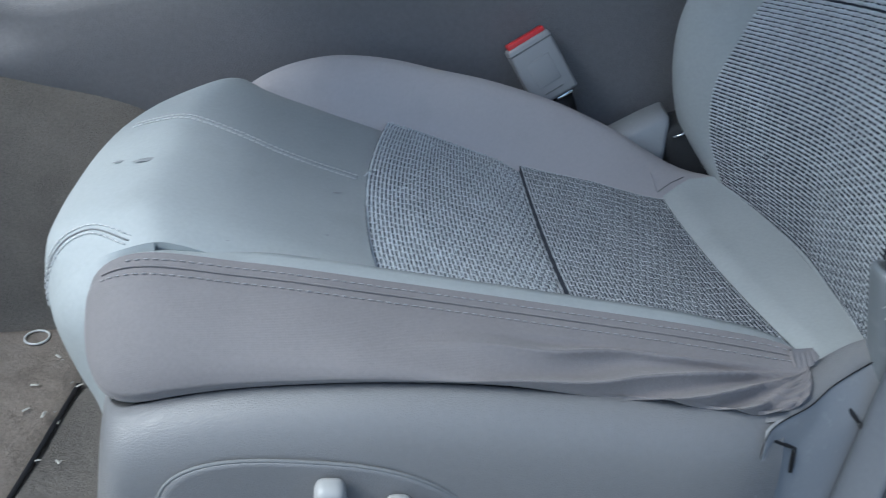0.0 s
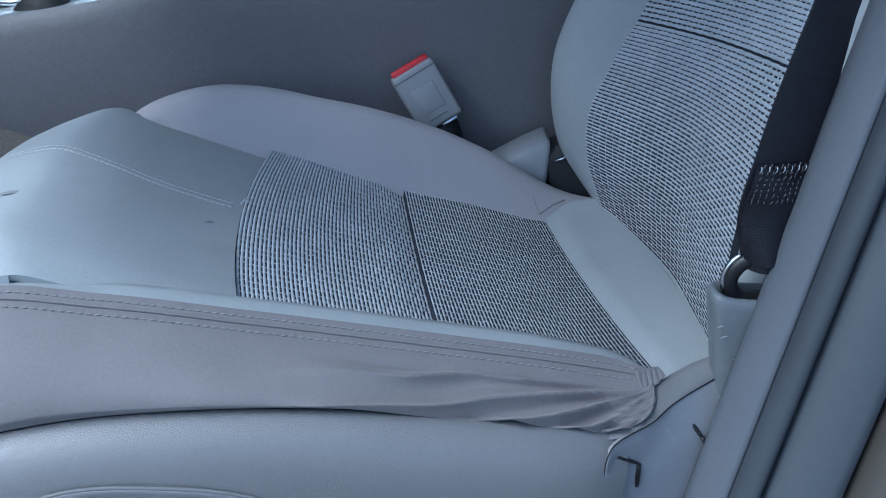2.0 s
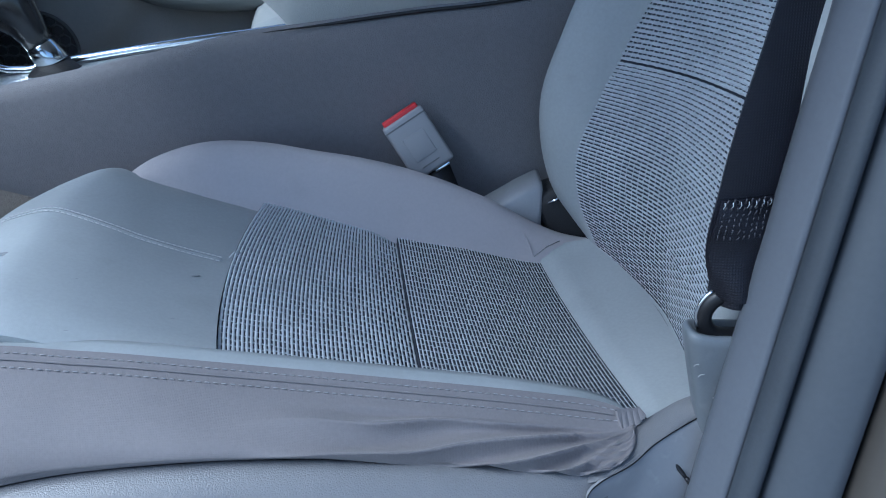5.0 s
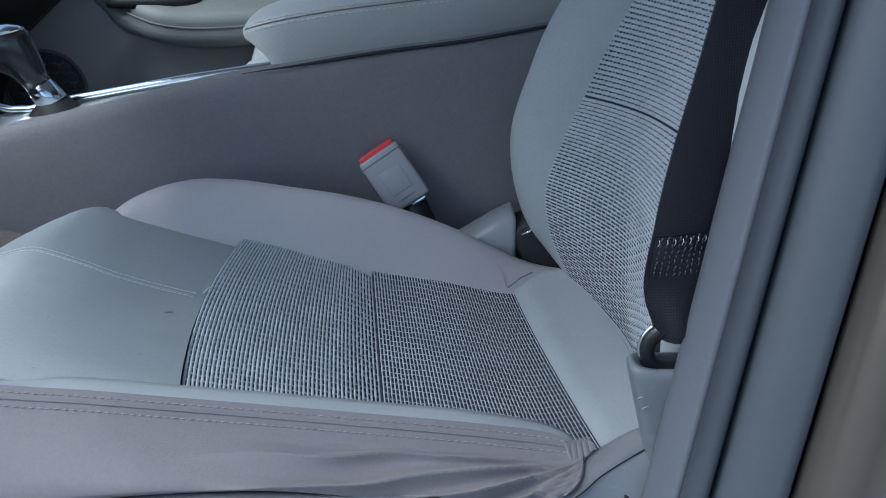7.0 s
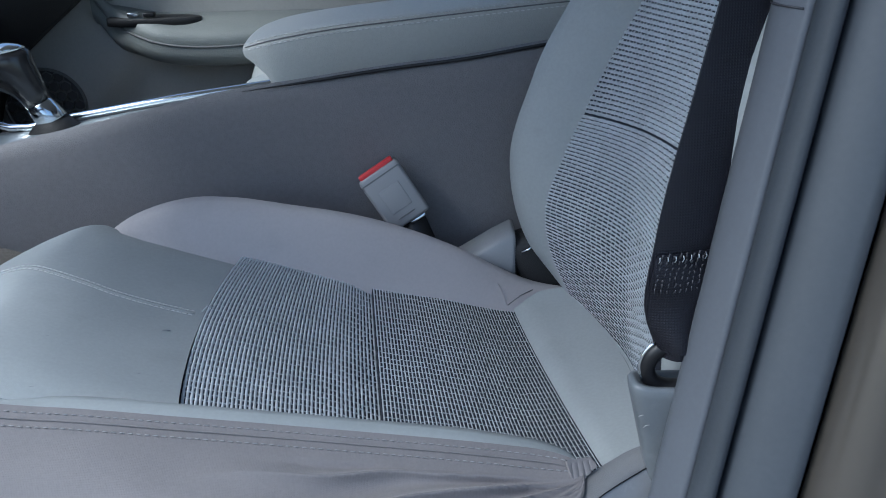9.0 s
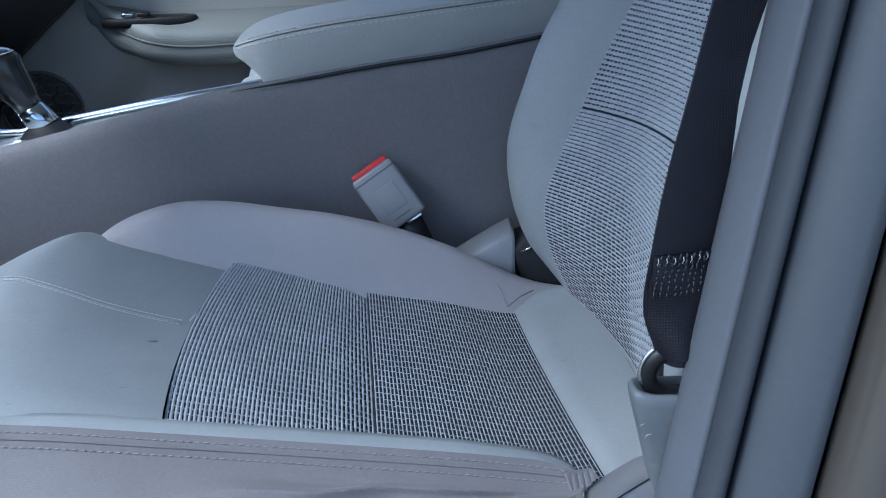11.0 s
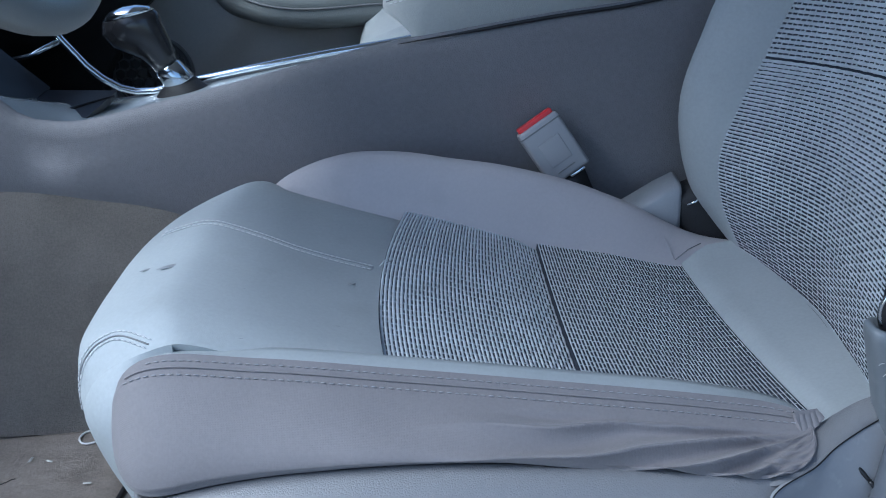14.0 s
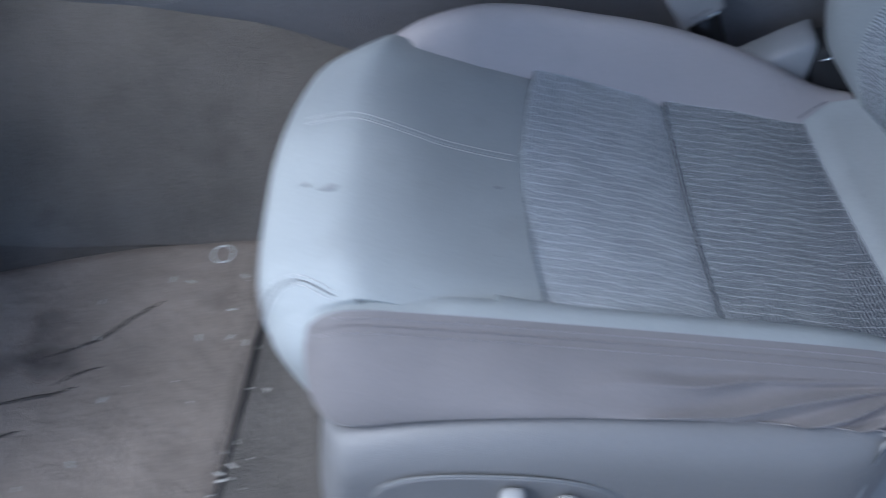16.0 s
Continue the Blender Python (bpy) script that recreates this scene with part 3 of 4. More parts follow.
def rear_strip(u, v):
    y = -0.165 + v * 0.338
    x0 = rear_edge_x(min(y, 0.165))
    x = x0 + u * (0.3135 - x0)
    p = cushion(x, y)
    p.z += 0.0055 * fade(u, 0.0, 0.12) + 0.012 * fade(abs(y - MID), 0.135, 0.19) * (1 - 0.6 * u)
    return p


sheet("rear_strip", rear_strip, 16, 36, VINYL, seat, "", "", 0.02)
tube("seam", [panel_front(1.0, v) + Vector((0.0002, 0, 0.0008)) for v in [i / 24 for i in range(25)]], 0.0004, MESH_DARK, seat, "", 6)

# bolsters
NEAR_S = curve_of([-0.30, -0.271, -0.183, -0.09, 0.041, 0.12, 0.178, 0.21], [0.356, 0.362, 0.3565, 0.344, 0.325, 0.313, 0.303, 0.298])
NEAR_L = curve_of([-0.30, -0.268, -0.235, -0.2, -0.13, -0.08, -0.02, 0.04, 0.09, 0.135, 0.155, 0.175, 0.21], [0.272, 0.284, 0.294, 0.301, 0.3075, 0.309, 0.3075, 0.302, 0.297, 0.290, 0.288, 0.289, 0.296])


def near_bolster_section(x, squeeze=0.0):
    zs, zl = NEAR_S(x), NEAR_L(x)
    inner = cushion(max(x, -0.14), -0.12).z if x > -0.14 else zs - 0.022
    crest = zs + 0.006 * fade(x, -0.27, -0.15) * (1 - 0.5 * fade(x, 0.1, 0.19))
    prof = [(-0.112, inner - 0.012), (-0.118, inner - 0.001), (-0.124, inner + 0.45 * (crest - inner)), (-0.131, crest - 0.003), (-0.141, crest), (-0.150, zs + 0.0045), (-0.158, zs + 0.0015), (-0.1605, zs - 0.0005), (-0.164, zs - 0.0008), (-0.172, zs - 0.0045)]
    for k in range(1, 45):
        t = k / 44
        y = -0.172 - 0.040 * math.sin(0.5 * math.pi * min(t * 1.12, 1.0)) + 0.004 * fade(t, 0.85, 1)
        prof.append((y, zs - 0.0045 + (zl - zs + 0.0045) * t))
    prof += [(-0.198, zl - 0.008), (-0.15, zl - 0.03)]
    out = []
    for i, (y, z) in enumerate(prof):
        # folds fan out from the rear top corner
        t = min(max((i - 9) / 44, 0.0), 1.0)
        ahead, below = max(0.207 - x, 0.012), 0.056 * t
        turn_ = math.atan2(below + 0.006 * noise.noise((x * 13, t * 1.5, 2)), ahead)
        phase = math.pi * (0.35 + 5.2 * max(turn_, 0.0) ** 0.72)
        fold = (1 - 2 * abs(math.sin(phase)) ** 0.75) * (0.8 + 0.55 * noise.noise((x * 12, t * 2.0, 5)))
        reach = fade(x, -0.10, 0.08)
        amp = 0.0095 * reach * fade(t, 0.02, 0.16) * (1 - fade(t, 0.9, 1.0)) * min(1.0, ahead / 0.05)
        lump = 0.0026 * fade(t, 0.0, 0.2) * (1 - 0.7 * fade(t, 0.8, 1.0)) * noise.noise((x * 13, t * 1.8, 9)) * (1 - 0.5 * reach)
        d = amp * fold + lump
        c = Vector((x, -0.155, zs - 0.03))
        p = Vector((x, y - 0.6 * d, z + 0.8 * d))
        out.append(p.lerp(Vector((x, c.y, c.z)), squeeze))
    return out


secs = []
for i in range(15):
    t = i / 14
    x = -0.290 + 0.06 * (1 - math.cos(0.5 * math.pi * t))
    secs.append(near_bolster_section(x, 0.95 * (1 - math.sin(0.5 * math.pi * t)) ** 1.45))
secs += [near_bolster_section(-0.23 + 0.390 * i / 170) for i in range(1, 171)]
for i in range(1, 9):
    t = i / 8
    row = near_bolster_section(0.160 + 0.038 * math.sin(0.5 * math.pi * t), 0)
    tip = Vector((0.201, -0.168, 0.299))
    secs.append([p.lerp(tip, (1 - math.cos(0.5 * math.pi * t)) * 0.9) for p in row])
n_prof = len(secs[0])
top_rows = [s[:6] for s in secs]
face_rows = [s[5:] for s in secs]
loft("bolster_top", top_rows, VINYL, seat, "smooth leatherette top of the entry bolster", False)
loft("bolster_face", face_rows, WEAVE, seat, "woven grey outer face with creases gathered at the rear", False)
line_a = [s[7] + Vector((0, -0.0006, 0.0012)) for s in secs[6:-3]]
line_b = [s[5].lerp(s[6], 0.75) + Vector((0, -0.0003, 0.0006)) for s in secs[9:-4]]
line_c = [s[8].lerp(s[9], 0.35) + Vector((0, -0.0006, 0.0006)) for s in secs[6:-3]]
tube("bolster_seam", line_a, 0.0006, WEAVE, seat, "", 6)
stitches("bolster_stitching", [line_b, line_c], THREAD_MID, seat, 0.0036, 0.0022, 0.00045, "dull grey lockstitch beside the seam")


def gathered_end(u, v):
    pleat = 0.0006 * math.sin(2 * math.pi * (4.2 * u + 0.5 * v)) * fade(v, 0.05, 0.4)
    return Vector((0.188 + 0.019 * u + 0.004 * v, -0.162 + 0.006 * u - 0.014 * v * (1 - 0.6 * u) - pleat, 0.306 - 0.004 * u - 0.016 * v * (1 - 0.75 * u)))


sheet("gathered_end", gathered_end, 40, 12, WEAVE, seat, "pleated cloth tucked behind the bolster", "", 0.003)
stitches("gathered_stitching", [[gathered_end(k / 20, 0.02) + Vector((0, -0.002, 0.0012)) for k in range(21)]], THREAD_DARK, seat, 0.0036, 0.0022, 0.0006)
FAR_C = curve_of([-0.29, -0.262, -0.235, -0.21, -0.183, -0.15, -0.124, -0.048, 0.05, 0.10, 0.133, 0.17, 0.21, 0.25], [0.315, 0.335, 0.355, 0.373, 0.386, 0.394, 0.395, 0.385, 0.363, 0.344, 0.328, 0.306, 0.287, 0.278])


def far_bolster_section(x, squeeze=0.0):
    zc = FAR_C(x)
    if x > -0.14:
        zi = cushion(min(x, 0.2), FAR_Y).z - 0.002
    else:
        zi = cushion(-0.14, FAR_Y).z + (-0.14 - x) * 0.22
    zi = min(zi, zc - 0.004)
    h = zc - zi
    prof = [(0.150, zi - 0.012), (0.157, zi - 0.001), (0.1605, zi + 0.16 * h), (0.1655, zi + 0.42 * h), (0.1715, zi + 0.72 * h), (0.178, zi + 0.93 * h), (0.185, zc), (0.193, zc - 0.003), (0.202, zc - 0.014), (0.209, zc - 0.034), (0.213, zc - 0.06), (0.212, 0.25), (0.205, 0.21)]
    c = Vector((x, 0.185, zc - 0.04))
    return [Vector((x, y, z + 0.0012 * noise.noise((x * 18, y * 40, 4)))).lerp(c, squeeze) for y, z in prof]


secs = []
for i in range(9):
    t = i / 8
    secs.append(far_bolster_section(-0.285 + 0.035 * (1 - math.cos(0.5 * math.pi * t)), 0.9 * (1 - math.sin(0.5 * math.pi * t))))
secs += [far_bolster_section(-0.25 + 0.49 * i / 70) for i in range(1, 71)]
loft("far_bolster", secs, VINYL_WARM, seat, "", False)
stitches("far_bolster_stitching", [[s[8] + Vector((0, 0, 0.001)) for s in secs[3:30]]], THREAD_PALE, seat)


# stitched lines over the front panel
def front_line(us, vs, lift, shift=0.0):
    fu, fv = curve_of(range(len(us)), us), curve_of(range(len(vs)), vs)
    n = 50
    pts = [Vector(front_panel(fu(k * (len(us) - 1) / n), fv(k * (len(us) - 1) / n))) for k in range(n + 1)]
    out = []
    for i, p in enumerate(pts):
        way = (pts[min(i + 1, n)] - pts[max(i - 1, 0)]).normalized()
        k = i * (len(us) - 1) / n
        u, v = fu(k), fv(k)
        normal = (Vector(front_panel(min(u + 0.01, 1), v)) - p).cross(Vector(front_panel(u, min(v + 0.02, 1))) - p).normalized()
        if normal.z - normal.x < 0:
            normal = -normal
        out.append(p + normal * lift + way.cross(normal).normalized() * shift)
    return out


FRONT_LINES = (((0.36, 0.422, 0.472, 0.52, 0.568, 0.617), (0.04, 0.048, 0.054, 0.066, 0.060, 0.014), True), ((0.55, 0.68, 0.79, 0.87, 0.985), (0.615, 0.600, 0.578, 0.570, 0.582), False))
for us, vs, dark in FRONT_LINES:
    tube("front_seam", front_line(us, vs, 0.0001), 0.0007, SEAM if dark else VINYL, seat, "", 6)
    stitches("front_stitching", [front_line(us, vs, 0.0005, d) for d in (-0.0036, 0.0036)], THREAD_PALE, seat, 0.0040, 0.0010, 0.0005, "pale twin stitching")
# corner seams at the back of the cushion
tube("corner_seam", [(0.180, 0.157, 0.2735), (0.194, 0.163, 0.2815), (0.208, 0.170, 0.2845)], 0.0006, SEAM, seat, "", 6)
tube("corner_seam", [(0.179, 0.158, 0.274), (0.174, 0.167, 0.288), (0.168, 0.175, 0.297)], 0.0005, VINYL_WARM, seat, "", 6)
# dark marks on the leatherette
for x, y, s in ((-0.134, 0.0, 0.0045), (-0.272, -0.037, 0.010), (-0.294, -0.028, 0.006), (-0.137, -0.080, 0.0016), (-0.20, -0.128, 0.0015), (-0.21, -0.06, 0.0013)):
    v = (y + 0.142) / 0.314
    u = min(range(400), key=lambda k: abs(front_panel(0.5 + k / 800, v).x - x)) / 800 + 0.5
    c = front_panel(u, v)
    tube("scuff_mark", [c + Vector((dx * s, 0.35 * dx * s, 0.0004 + (front_panel(min(u + dx * 0.004, 1), v).z - c.z))) for dx in (-1, -0.5, 0, 0.5, 1)], lambda t, s=s: max(0.35 * s * math.sin(math.pi * t), 0.0002), SCUFF, seat, "dark scuff mark", 6, 0.15)
# snag at the mesh panel's front edge
tube("pulled_thread", [(-0.112, 0.046, 0.3345), (-0.108, 0.051, 0.337), (-0.103, 0.054, 0.3345)], 0.0007, TIE, seat, "pulled pale thread", 5)

# side shield of the seat
SHIELD_TOP = curve_of([-0.30, -0.268, -0.235, -0.2, -0.13, -0.08, -0.02, 0.04, 0.09, 0.135, 0.158, 0.18], [0.266, 0.280, 0.290, 0.297, 0.3035, 0.305, 0.3035, 0.298, 0.293, 0.288, 0.286, 0.285])
SHIELD_Y = curve_of([-0.30, -0.1, 0.08, 0.12, 0.15, 0.18], [0.0, 0.0, 0.0, 0.002, 0.007, 0.018])



def shield_section(x, tuck=0.0):
    zt, dy = SHIELD_TOP(x), SHIELD_Y(x)
    prof = [(-0.185, zt - 0.012), (-0.200, zt - 0.002), (-0.206, zt + 0.001), (-0.214, zt - 0.001), (-0.222, zt - 0.007), (-0.229, zt - 0.016), (-0.2335, zt - 0.028), (-0.236, zt - 0.045), (-0.238, zt - 0.075), (-0.239, 0.19), (-0.236, 0.15), (-0.225, 0.12), (-0.20, 0.118)]
    return [Vector((x, y + dy + 0.07 * tuck, z)) for y, z in prof]


secs = []
for i in range(8):
    t = i / 7
    secs.append([p + Vector((-0.012 * (1 - fade(p.z, 0.15, 0.29)), 0, 0)) for p in shield_section(-0.281 + 0.026 * (1 - math.cos(0.5 * math.pi * t)), (1 - math.sin(0.5 * math.pi * t)) ** 1.2)])
secs += [[p + Vector((-0.012 * (1 - fade(p.z, 0.15, 0.29)) * (1 - i / 60), 0, 0)) for p in shield_section(-0.255 + 0.430 * i / 60)] for i in range(1, 61)]
shield = loft("side_shield", secs, SHELL, seat, "grey moulded plastic side shield", False)
# oval switch plate
oval = []
for r, d in ((1.0, 0.0005), (0.985, -0.0012), (0.94, -0.0014), (0.6, -0.0016), (0.2, -0.0016)):
    oval.append([Vector((-0.133 + 0.104 * r * math.copysign(abs(math.cos(a)) ** 0.8, math.cos(a)), -0.2385 + d, 0.214 + 0.054 * r * math.copysign(abs(math.sin(a)) ** 0.85, math.sin(a)) - 0.012 * math.cos(a) * r)) for a in [2 * math.pi * k / 48 for k in range(48)]])
plate = loft("switch_plate", oval, SHELL, seat, "oval recessed switch plate")
tube("plate_groove", oval[0] + oval[0][:1], 0.0014, SEAM, seat, "shadowed groove round the plate", 6)
for x, z, w, h, tip in ((-0.1265, 0.245, 0.021, 0.036, 0.02), (-0.0835, 0.233, 0.019, 0.032, -0.01)):
    block("seat_switch", (x, -0.2475, z), (w, 0.02, h), KNOB, seat, "pale moulded power-seat switch", 0.006, Matrix.Rotation(0.25, 3, "X"), taper=(0.92, 0.8))
block("seat_switch", (-0.185, -0.247, 0.196), (0.07, 0.018, 0.016), KNOB, seat, "pale moulded power-seat switch", 0.006)

# recliner cover behind the shield: a grained strip, a gap, and a folded cover with black slots
def line_of(*pts):
    fs = [curve_of(range(len(pts)), [p[k] for p in pts]) for k in range(3)]
    return lambda t: Vector([f(t * (len(pts) - 1)) for f in fs])


STRIP_UP = line_of((0.126, -0.188, 0.276), (0.168, -0.182, 0.287), (0.195, -0.170, 0.292), (0.222, -0.155, 0.2975), (0.244, -0.152, 0.308), (0.275, -0.148, 0.313))
GAP = line_of((0.1575, -0.2235, 0.245), (0.1575, -0.2215, 0.2735), (0.1670, -0.2145, 0.2825), (0.193, -0.201, 0.287), (0.2125, -0.187, 0.293), (0.240, -0.172, 0.299), (0.275, -0.158, 0.308))
STRIP_LOW = line_of((0.132, -0.198, 0.270), (0.166, -0.2110, 0.2818), (0.193, -0.2012, 0.2868), (0.2125, -0.187, 0.2928), (0.240, -0.172, 0.2988), (0.275, -0.158, 0.3078))
FOLD = line_of((0.1580, -0.2235, 0.240), (0.159, -0.2225, 0.264), (0.168, -0.2155, 0.265), (0.186, -0.208, 0.257), (0.210, -0.199, 0.2605), (0.235, -0.1895, 0.2655), (0.285, -0.173, 0.268))


def strip_point(u, v):
    a, b = STRIP_UP(u), STRIP_LOW(u)
    return a.lerp(b, v) + Vector((0, -0.0012, 0.0026)) * math.sin(math.pi * v) ** 0.8 * fade(u, 0.05, 0.3)


sheet("shield_strip", strip_point, 50, 14, SHELL, seat, "grained grey plastic strip rising to the belt sleeve", "", 0.003, flip=True)


def cover_point(u, v):
    if v < 0.4:
        return GAP(u).lerp(FOLD(u), v / 0.4) + Vector((0, -0.0008, 0.0012)) * math.sin(math.pi * v / 0.4)
    w = (v - 0.4) / 0.6
    return FOLD(u) + Vector((0.006 * w * u, -0.010 * w ** 0.8, -0.10 * w))


cover = sheet("recliner_cover", cover_point, 60, 40, SHELL_SMOOTH, seat, "smooth grey recliner cover with black slots", "", 0.003, flip=True)
tube("cover_gap", [GAP(t) + Vector((0, -0.0004, 0.0004)) for t in [i / 50 for i in range(51)]], 0.0005, BLACK, cover, "dark joint round the cover", 6)


def slot(a, b, width):
    """A black rounded bar lying on the cover, standing in for a slot's dark inside."""
    a, b = Vector(a), Vector(b)
    tube("slot", [a.lerp(b, k / 6) + Vector((0, -0.0012, 0.0004)) for k in range(7)], lambda t: width * (0.7 + 0.3 * math.sin(math.pi * t)), BLACK, cover, "black slot", 8, 0.8)


slot((0.1665, -0.2150, 0.2695), (0.186, -0.2085, 0.2575), 0.0017)
slot((0.186, -0.2085, 0.2575), (0.1868, -0.2105, 0.238), 0.0019)
slot((0.2285, -0.1845, 0.2755), (0.2365, -0.1905, 0.2660), 0.0019)
slot((0.2365, -0.1905, 0.2660), (0.2445, -0.1945, 0.2560), 0.0024)

# ---- driver seat: backrest ----
X_MID = curve_of([0.22, 0.275, 0.35, 0.42, 0.50, 0.56, 0.62, 0.75, 0.95], [0.283, 0.281, 0.274, 0.274, 0.281, 0.297, 0.320, 0.378, 0.47])
X_EDGE = curve_of([0.22, 0.28, 0.335, 0.378, 0.438, 0.49, 0.54, 0.59, 0.66, 0.75, 0.95], [0.268, 0.247, 0.226, 0.221, 0.238, 0.259, 0.284, 0.311, 0.345, 0.388, 0.48])
X_WING = curve_of([0.22, 0.275, 0.302, 0.326, 0.351, 0.385, 0.43, 0.50, 0.523, 0.581, 0.65, 0.75, 0.95], [0.29, 0.244, 0.223, 0.206, 0.196, 0.188, 0.186, 0.206, 0.214, 0.244, 0.284, 0.335, 0.43])
EDGE_N, EDGE_F = -0.122, 0.163


def back_x(y, z):
    if y > MID:
        return X_MID(z) + (X_EDGE(z) - X_MID(z)) * ((y - MID) / (EDGE_F - MID)) ** 1.6
    return X_MID(z) - 0.010 * ((MID - y) / (MID - EDGE_N)) ** 2


def back_panel(z0, z1, slope):
    def fn(u, v):
        y = EDGE_N + v * (EDGE_F - EDGE_N)
        z = z0 + (z1 - z0) * u + slope * (MID - y) * (u if z0 < 0.4 else 1 - u)
        p = Vector((back_x(y, z), y, z))
        p.x -= 0.003 * math.sin(math.pi * min(max(u, 0.02), 0.98)) ** 0.5
        return p

    return fn


# lower panel's ribs thin downwards, so the shade near the cushion is shaped in
for z0, z1, count, cover_ in ((0.276, 0.4995, 56, (0.13, 0.42)), (0.5005, 0.74, 59, (0.42, 0.42))):
    fn = back_panel(z0, z1, 0.155)
    backing = sheet("back_mesh_panel", fn, 36, 30, MESH_DARK, seat, "dark ribbed mesh fabric", "", 0.015)
    ribs(fn, count, backing, pitch=0.0041, cover=cover_, h=0.0017)
tube("back_seam", [back_panel(0.276, 0.5, 0.155)(1.0, v) + Vector((0.0005, 0, 0)) for v in [i / 24 for i in range(25)]], 0.0005, MESH_DARK, seat, "", 6)
# piping in a dark tone, which draws the shadow line below the backrest
tube("shaded_piping", [Vector((back_x(y, 0.277) - 0.004, y, 0.2755)) for y in [EDGE_N + (EDGE_F - EDGE_N) * i / 30 for i in range(31)]], 0.0020, SEAM, seat, "", 8)


def far_wing_section(z):
    xe, xw = X_EDGE(z), X_WING(z)
    prof = [(0.155, xe + 0.010), (0.160, xe + 0.0015), (0.163, xe - 0.1 * (xe - xw) - 0.002), (0.166, xe - 0.35 * (xe - xw)), (0.175, xe - 0.62 * (xe - xw)), (0.185, xe - 0.85 * (xe - xw)), (0.195, xe - 0.97 * (xe - xw)), (0.203, xw), (0.212, xw + 0.004), (0.221, xw + 0.014), (0.227, xw + 0.032), (0.229, xw + 0.06), (0.225, xw + 0.12), (0.20, xw + 0.15)]
    return [Vector((x, y, z + 0.001 * noise.noise((y * 20, z * 9, 7)))) for y, x in prof]


loft("far_wing", [far_wing_section(0.235 + 0.7 * i / 60) for i in range(61)], VINYL, seat, "", False)


def near_wing_section(z):
    xe = back_x(EDGE_N, z)
    prof = [(-0.116, xe + 0.012), (-0.121, xe + 0.003), (-0.126, xe + 0.001), (-0.132, xe + 0.001), (-0.139, xe + 0.003), (-0.146, xe + 0.008), (-0.152, xe + 0.015), (-0.155, xe + 0.024), (-0.157, xe + 0.04), (-0.158, xe + 0.07), (-0.157, xe + 0.13), (-0.14, xe + 0.15)]
    return [Vector((x, y, z)) for y, x in prof]


rows = [near_wing_section(0.25 + 0.68 * i / 50) for i in range(51)]
loft("near_wing", rows, VINYL, seat, "", False)
tube("wing_seam", [s[8] + Vector((0, -0.0008, 0)) for s in rows[4:]], 0.0010, SEAM, seat, "", 6)
stitches("wing_stitching", [[s[8] + Vector((dx, -0.0012, 0)) for s in rows[4:]] for dx in (-0.007, 0.007)], THREAD_DARK, seat, 0.006, 0.004, 0.0007)
wing_x = back_x(EDGE_N, 0.440)
tag = block("airbag_tag", (wing_x + 0.031, -0.1575, 0.440), (0.012, 0.003, 0.030), BLACK, seat, "small black woven tag lettered in white", 0.0008, Matrix.Rotation(radians(24), 3, "Y"))
text = bpy.data.curves.new("tag_lettering", "FONT")
text.body, text.size, text.align_x, text.align_y, text.extrude = "AIRBAG", 0.0062, "CENTER", "CENTER", 0.0002
text.materials.append(TIE)
lettering = attach(new("tag_lettering", text), tag)
lettering.matrix_basis = Matrix.Translation((wing_x + 0.031, -0.1595, 0.440)) @ Euler((radians(90), radians(-66), 0)).to_matrix().to_4x4()
sheet("backrest_shell", lambda u, v: Vector((0.37 + 0.12 * u + 0.03 * math.sin(math.pi * v), -0.168 + 0.39 * v, 0.22 + 0.72 * u)), 12, 12, SHELL, seat, "grey back shell", "", 0.01)

# inner recliner piece beside the tunnel; a solid black block fills its dark opening
inner = thing("inner_seat_bracket", (0.16, 0.22, 0.27), "pale grey plastic bracket with dark opening beside the backrest", "bracket")
loft("bracket_body", [[Vector((x, y, z)) for y, z in ((0.196, 0.255), (0.196, zt - 0.006), (0.200, zt - 0.001), (0.208, zt), (0.232, zt + 0.002), (0.238, zt - 0.004), (0.240, 0.255))] for x, zt in ((0.11, 0.296), (0.13, 0.306), (0.15, 0.318), (0.17, 0.330), (0.188, 0.339), (0.192, 0.338))], SHELL_SMOOTH, inner, "pale smooth plastic")
block("opening_block", (0.221, 0.216, 0.300), (0.058, 0.044, 0.075), BLACK_SOFT, inner, "solid black block in the dark opening", 0.014, Matrix.Rotation(radians(-20), 3, "Y"))
tube("bracket_clip", [(0.198, 0.1935, 0.318), (0.206, 0.1925, 0.3215), (0.212, 0.1935, 0.327)], 0.0012, CHROME, inner, "small bright clip", 6)
# stiff frame under the cushion
block("seat_base", (-0.02, 0.0, 0.175), (0.42, 0.36, 0.11), BLACK_SOFT, seat, "dark seat frame", 0.02)

# ---- buckle ----
buckle = thing("seat_belt_buckle", (0.075, 0.225, 0.30), "grey plastic seat belt buckle with red release button", "buckle")
tl, tr, br = Vector((0.026, 0.234, 0.392)), Vector((0.067, 0.242, 0.417)), Vector((0.100, 0.229, 0.356))
ax = (tr - tl).normalized()
az = (tr - br).normalized()
ay = az.cross(ax).normalized()
az = ax.cross(ay).normalized()
turn = Matrix((ax, ay, az)).transposed()
wide, tall = (tr - tl).length, (tr - br).length
mid = tl + (br - tl) * 0.5 + ay * 0.010
body = block("housing", mid - az * 0.002, (wide, 0.021, tall - 0.004), BUCKLE, buckle, "", 0.004, turn, 4)
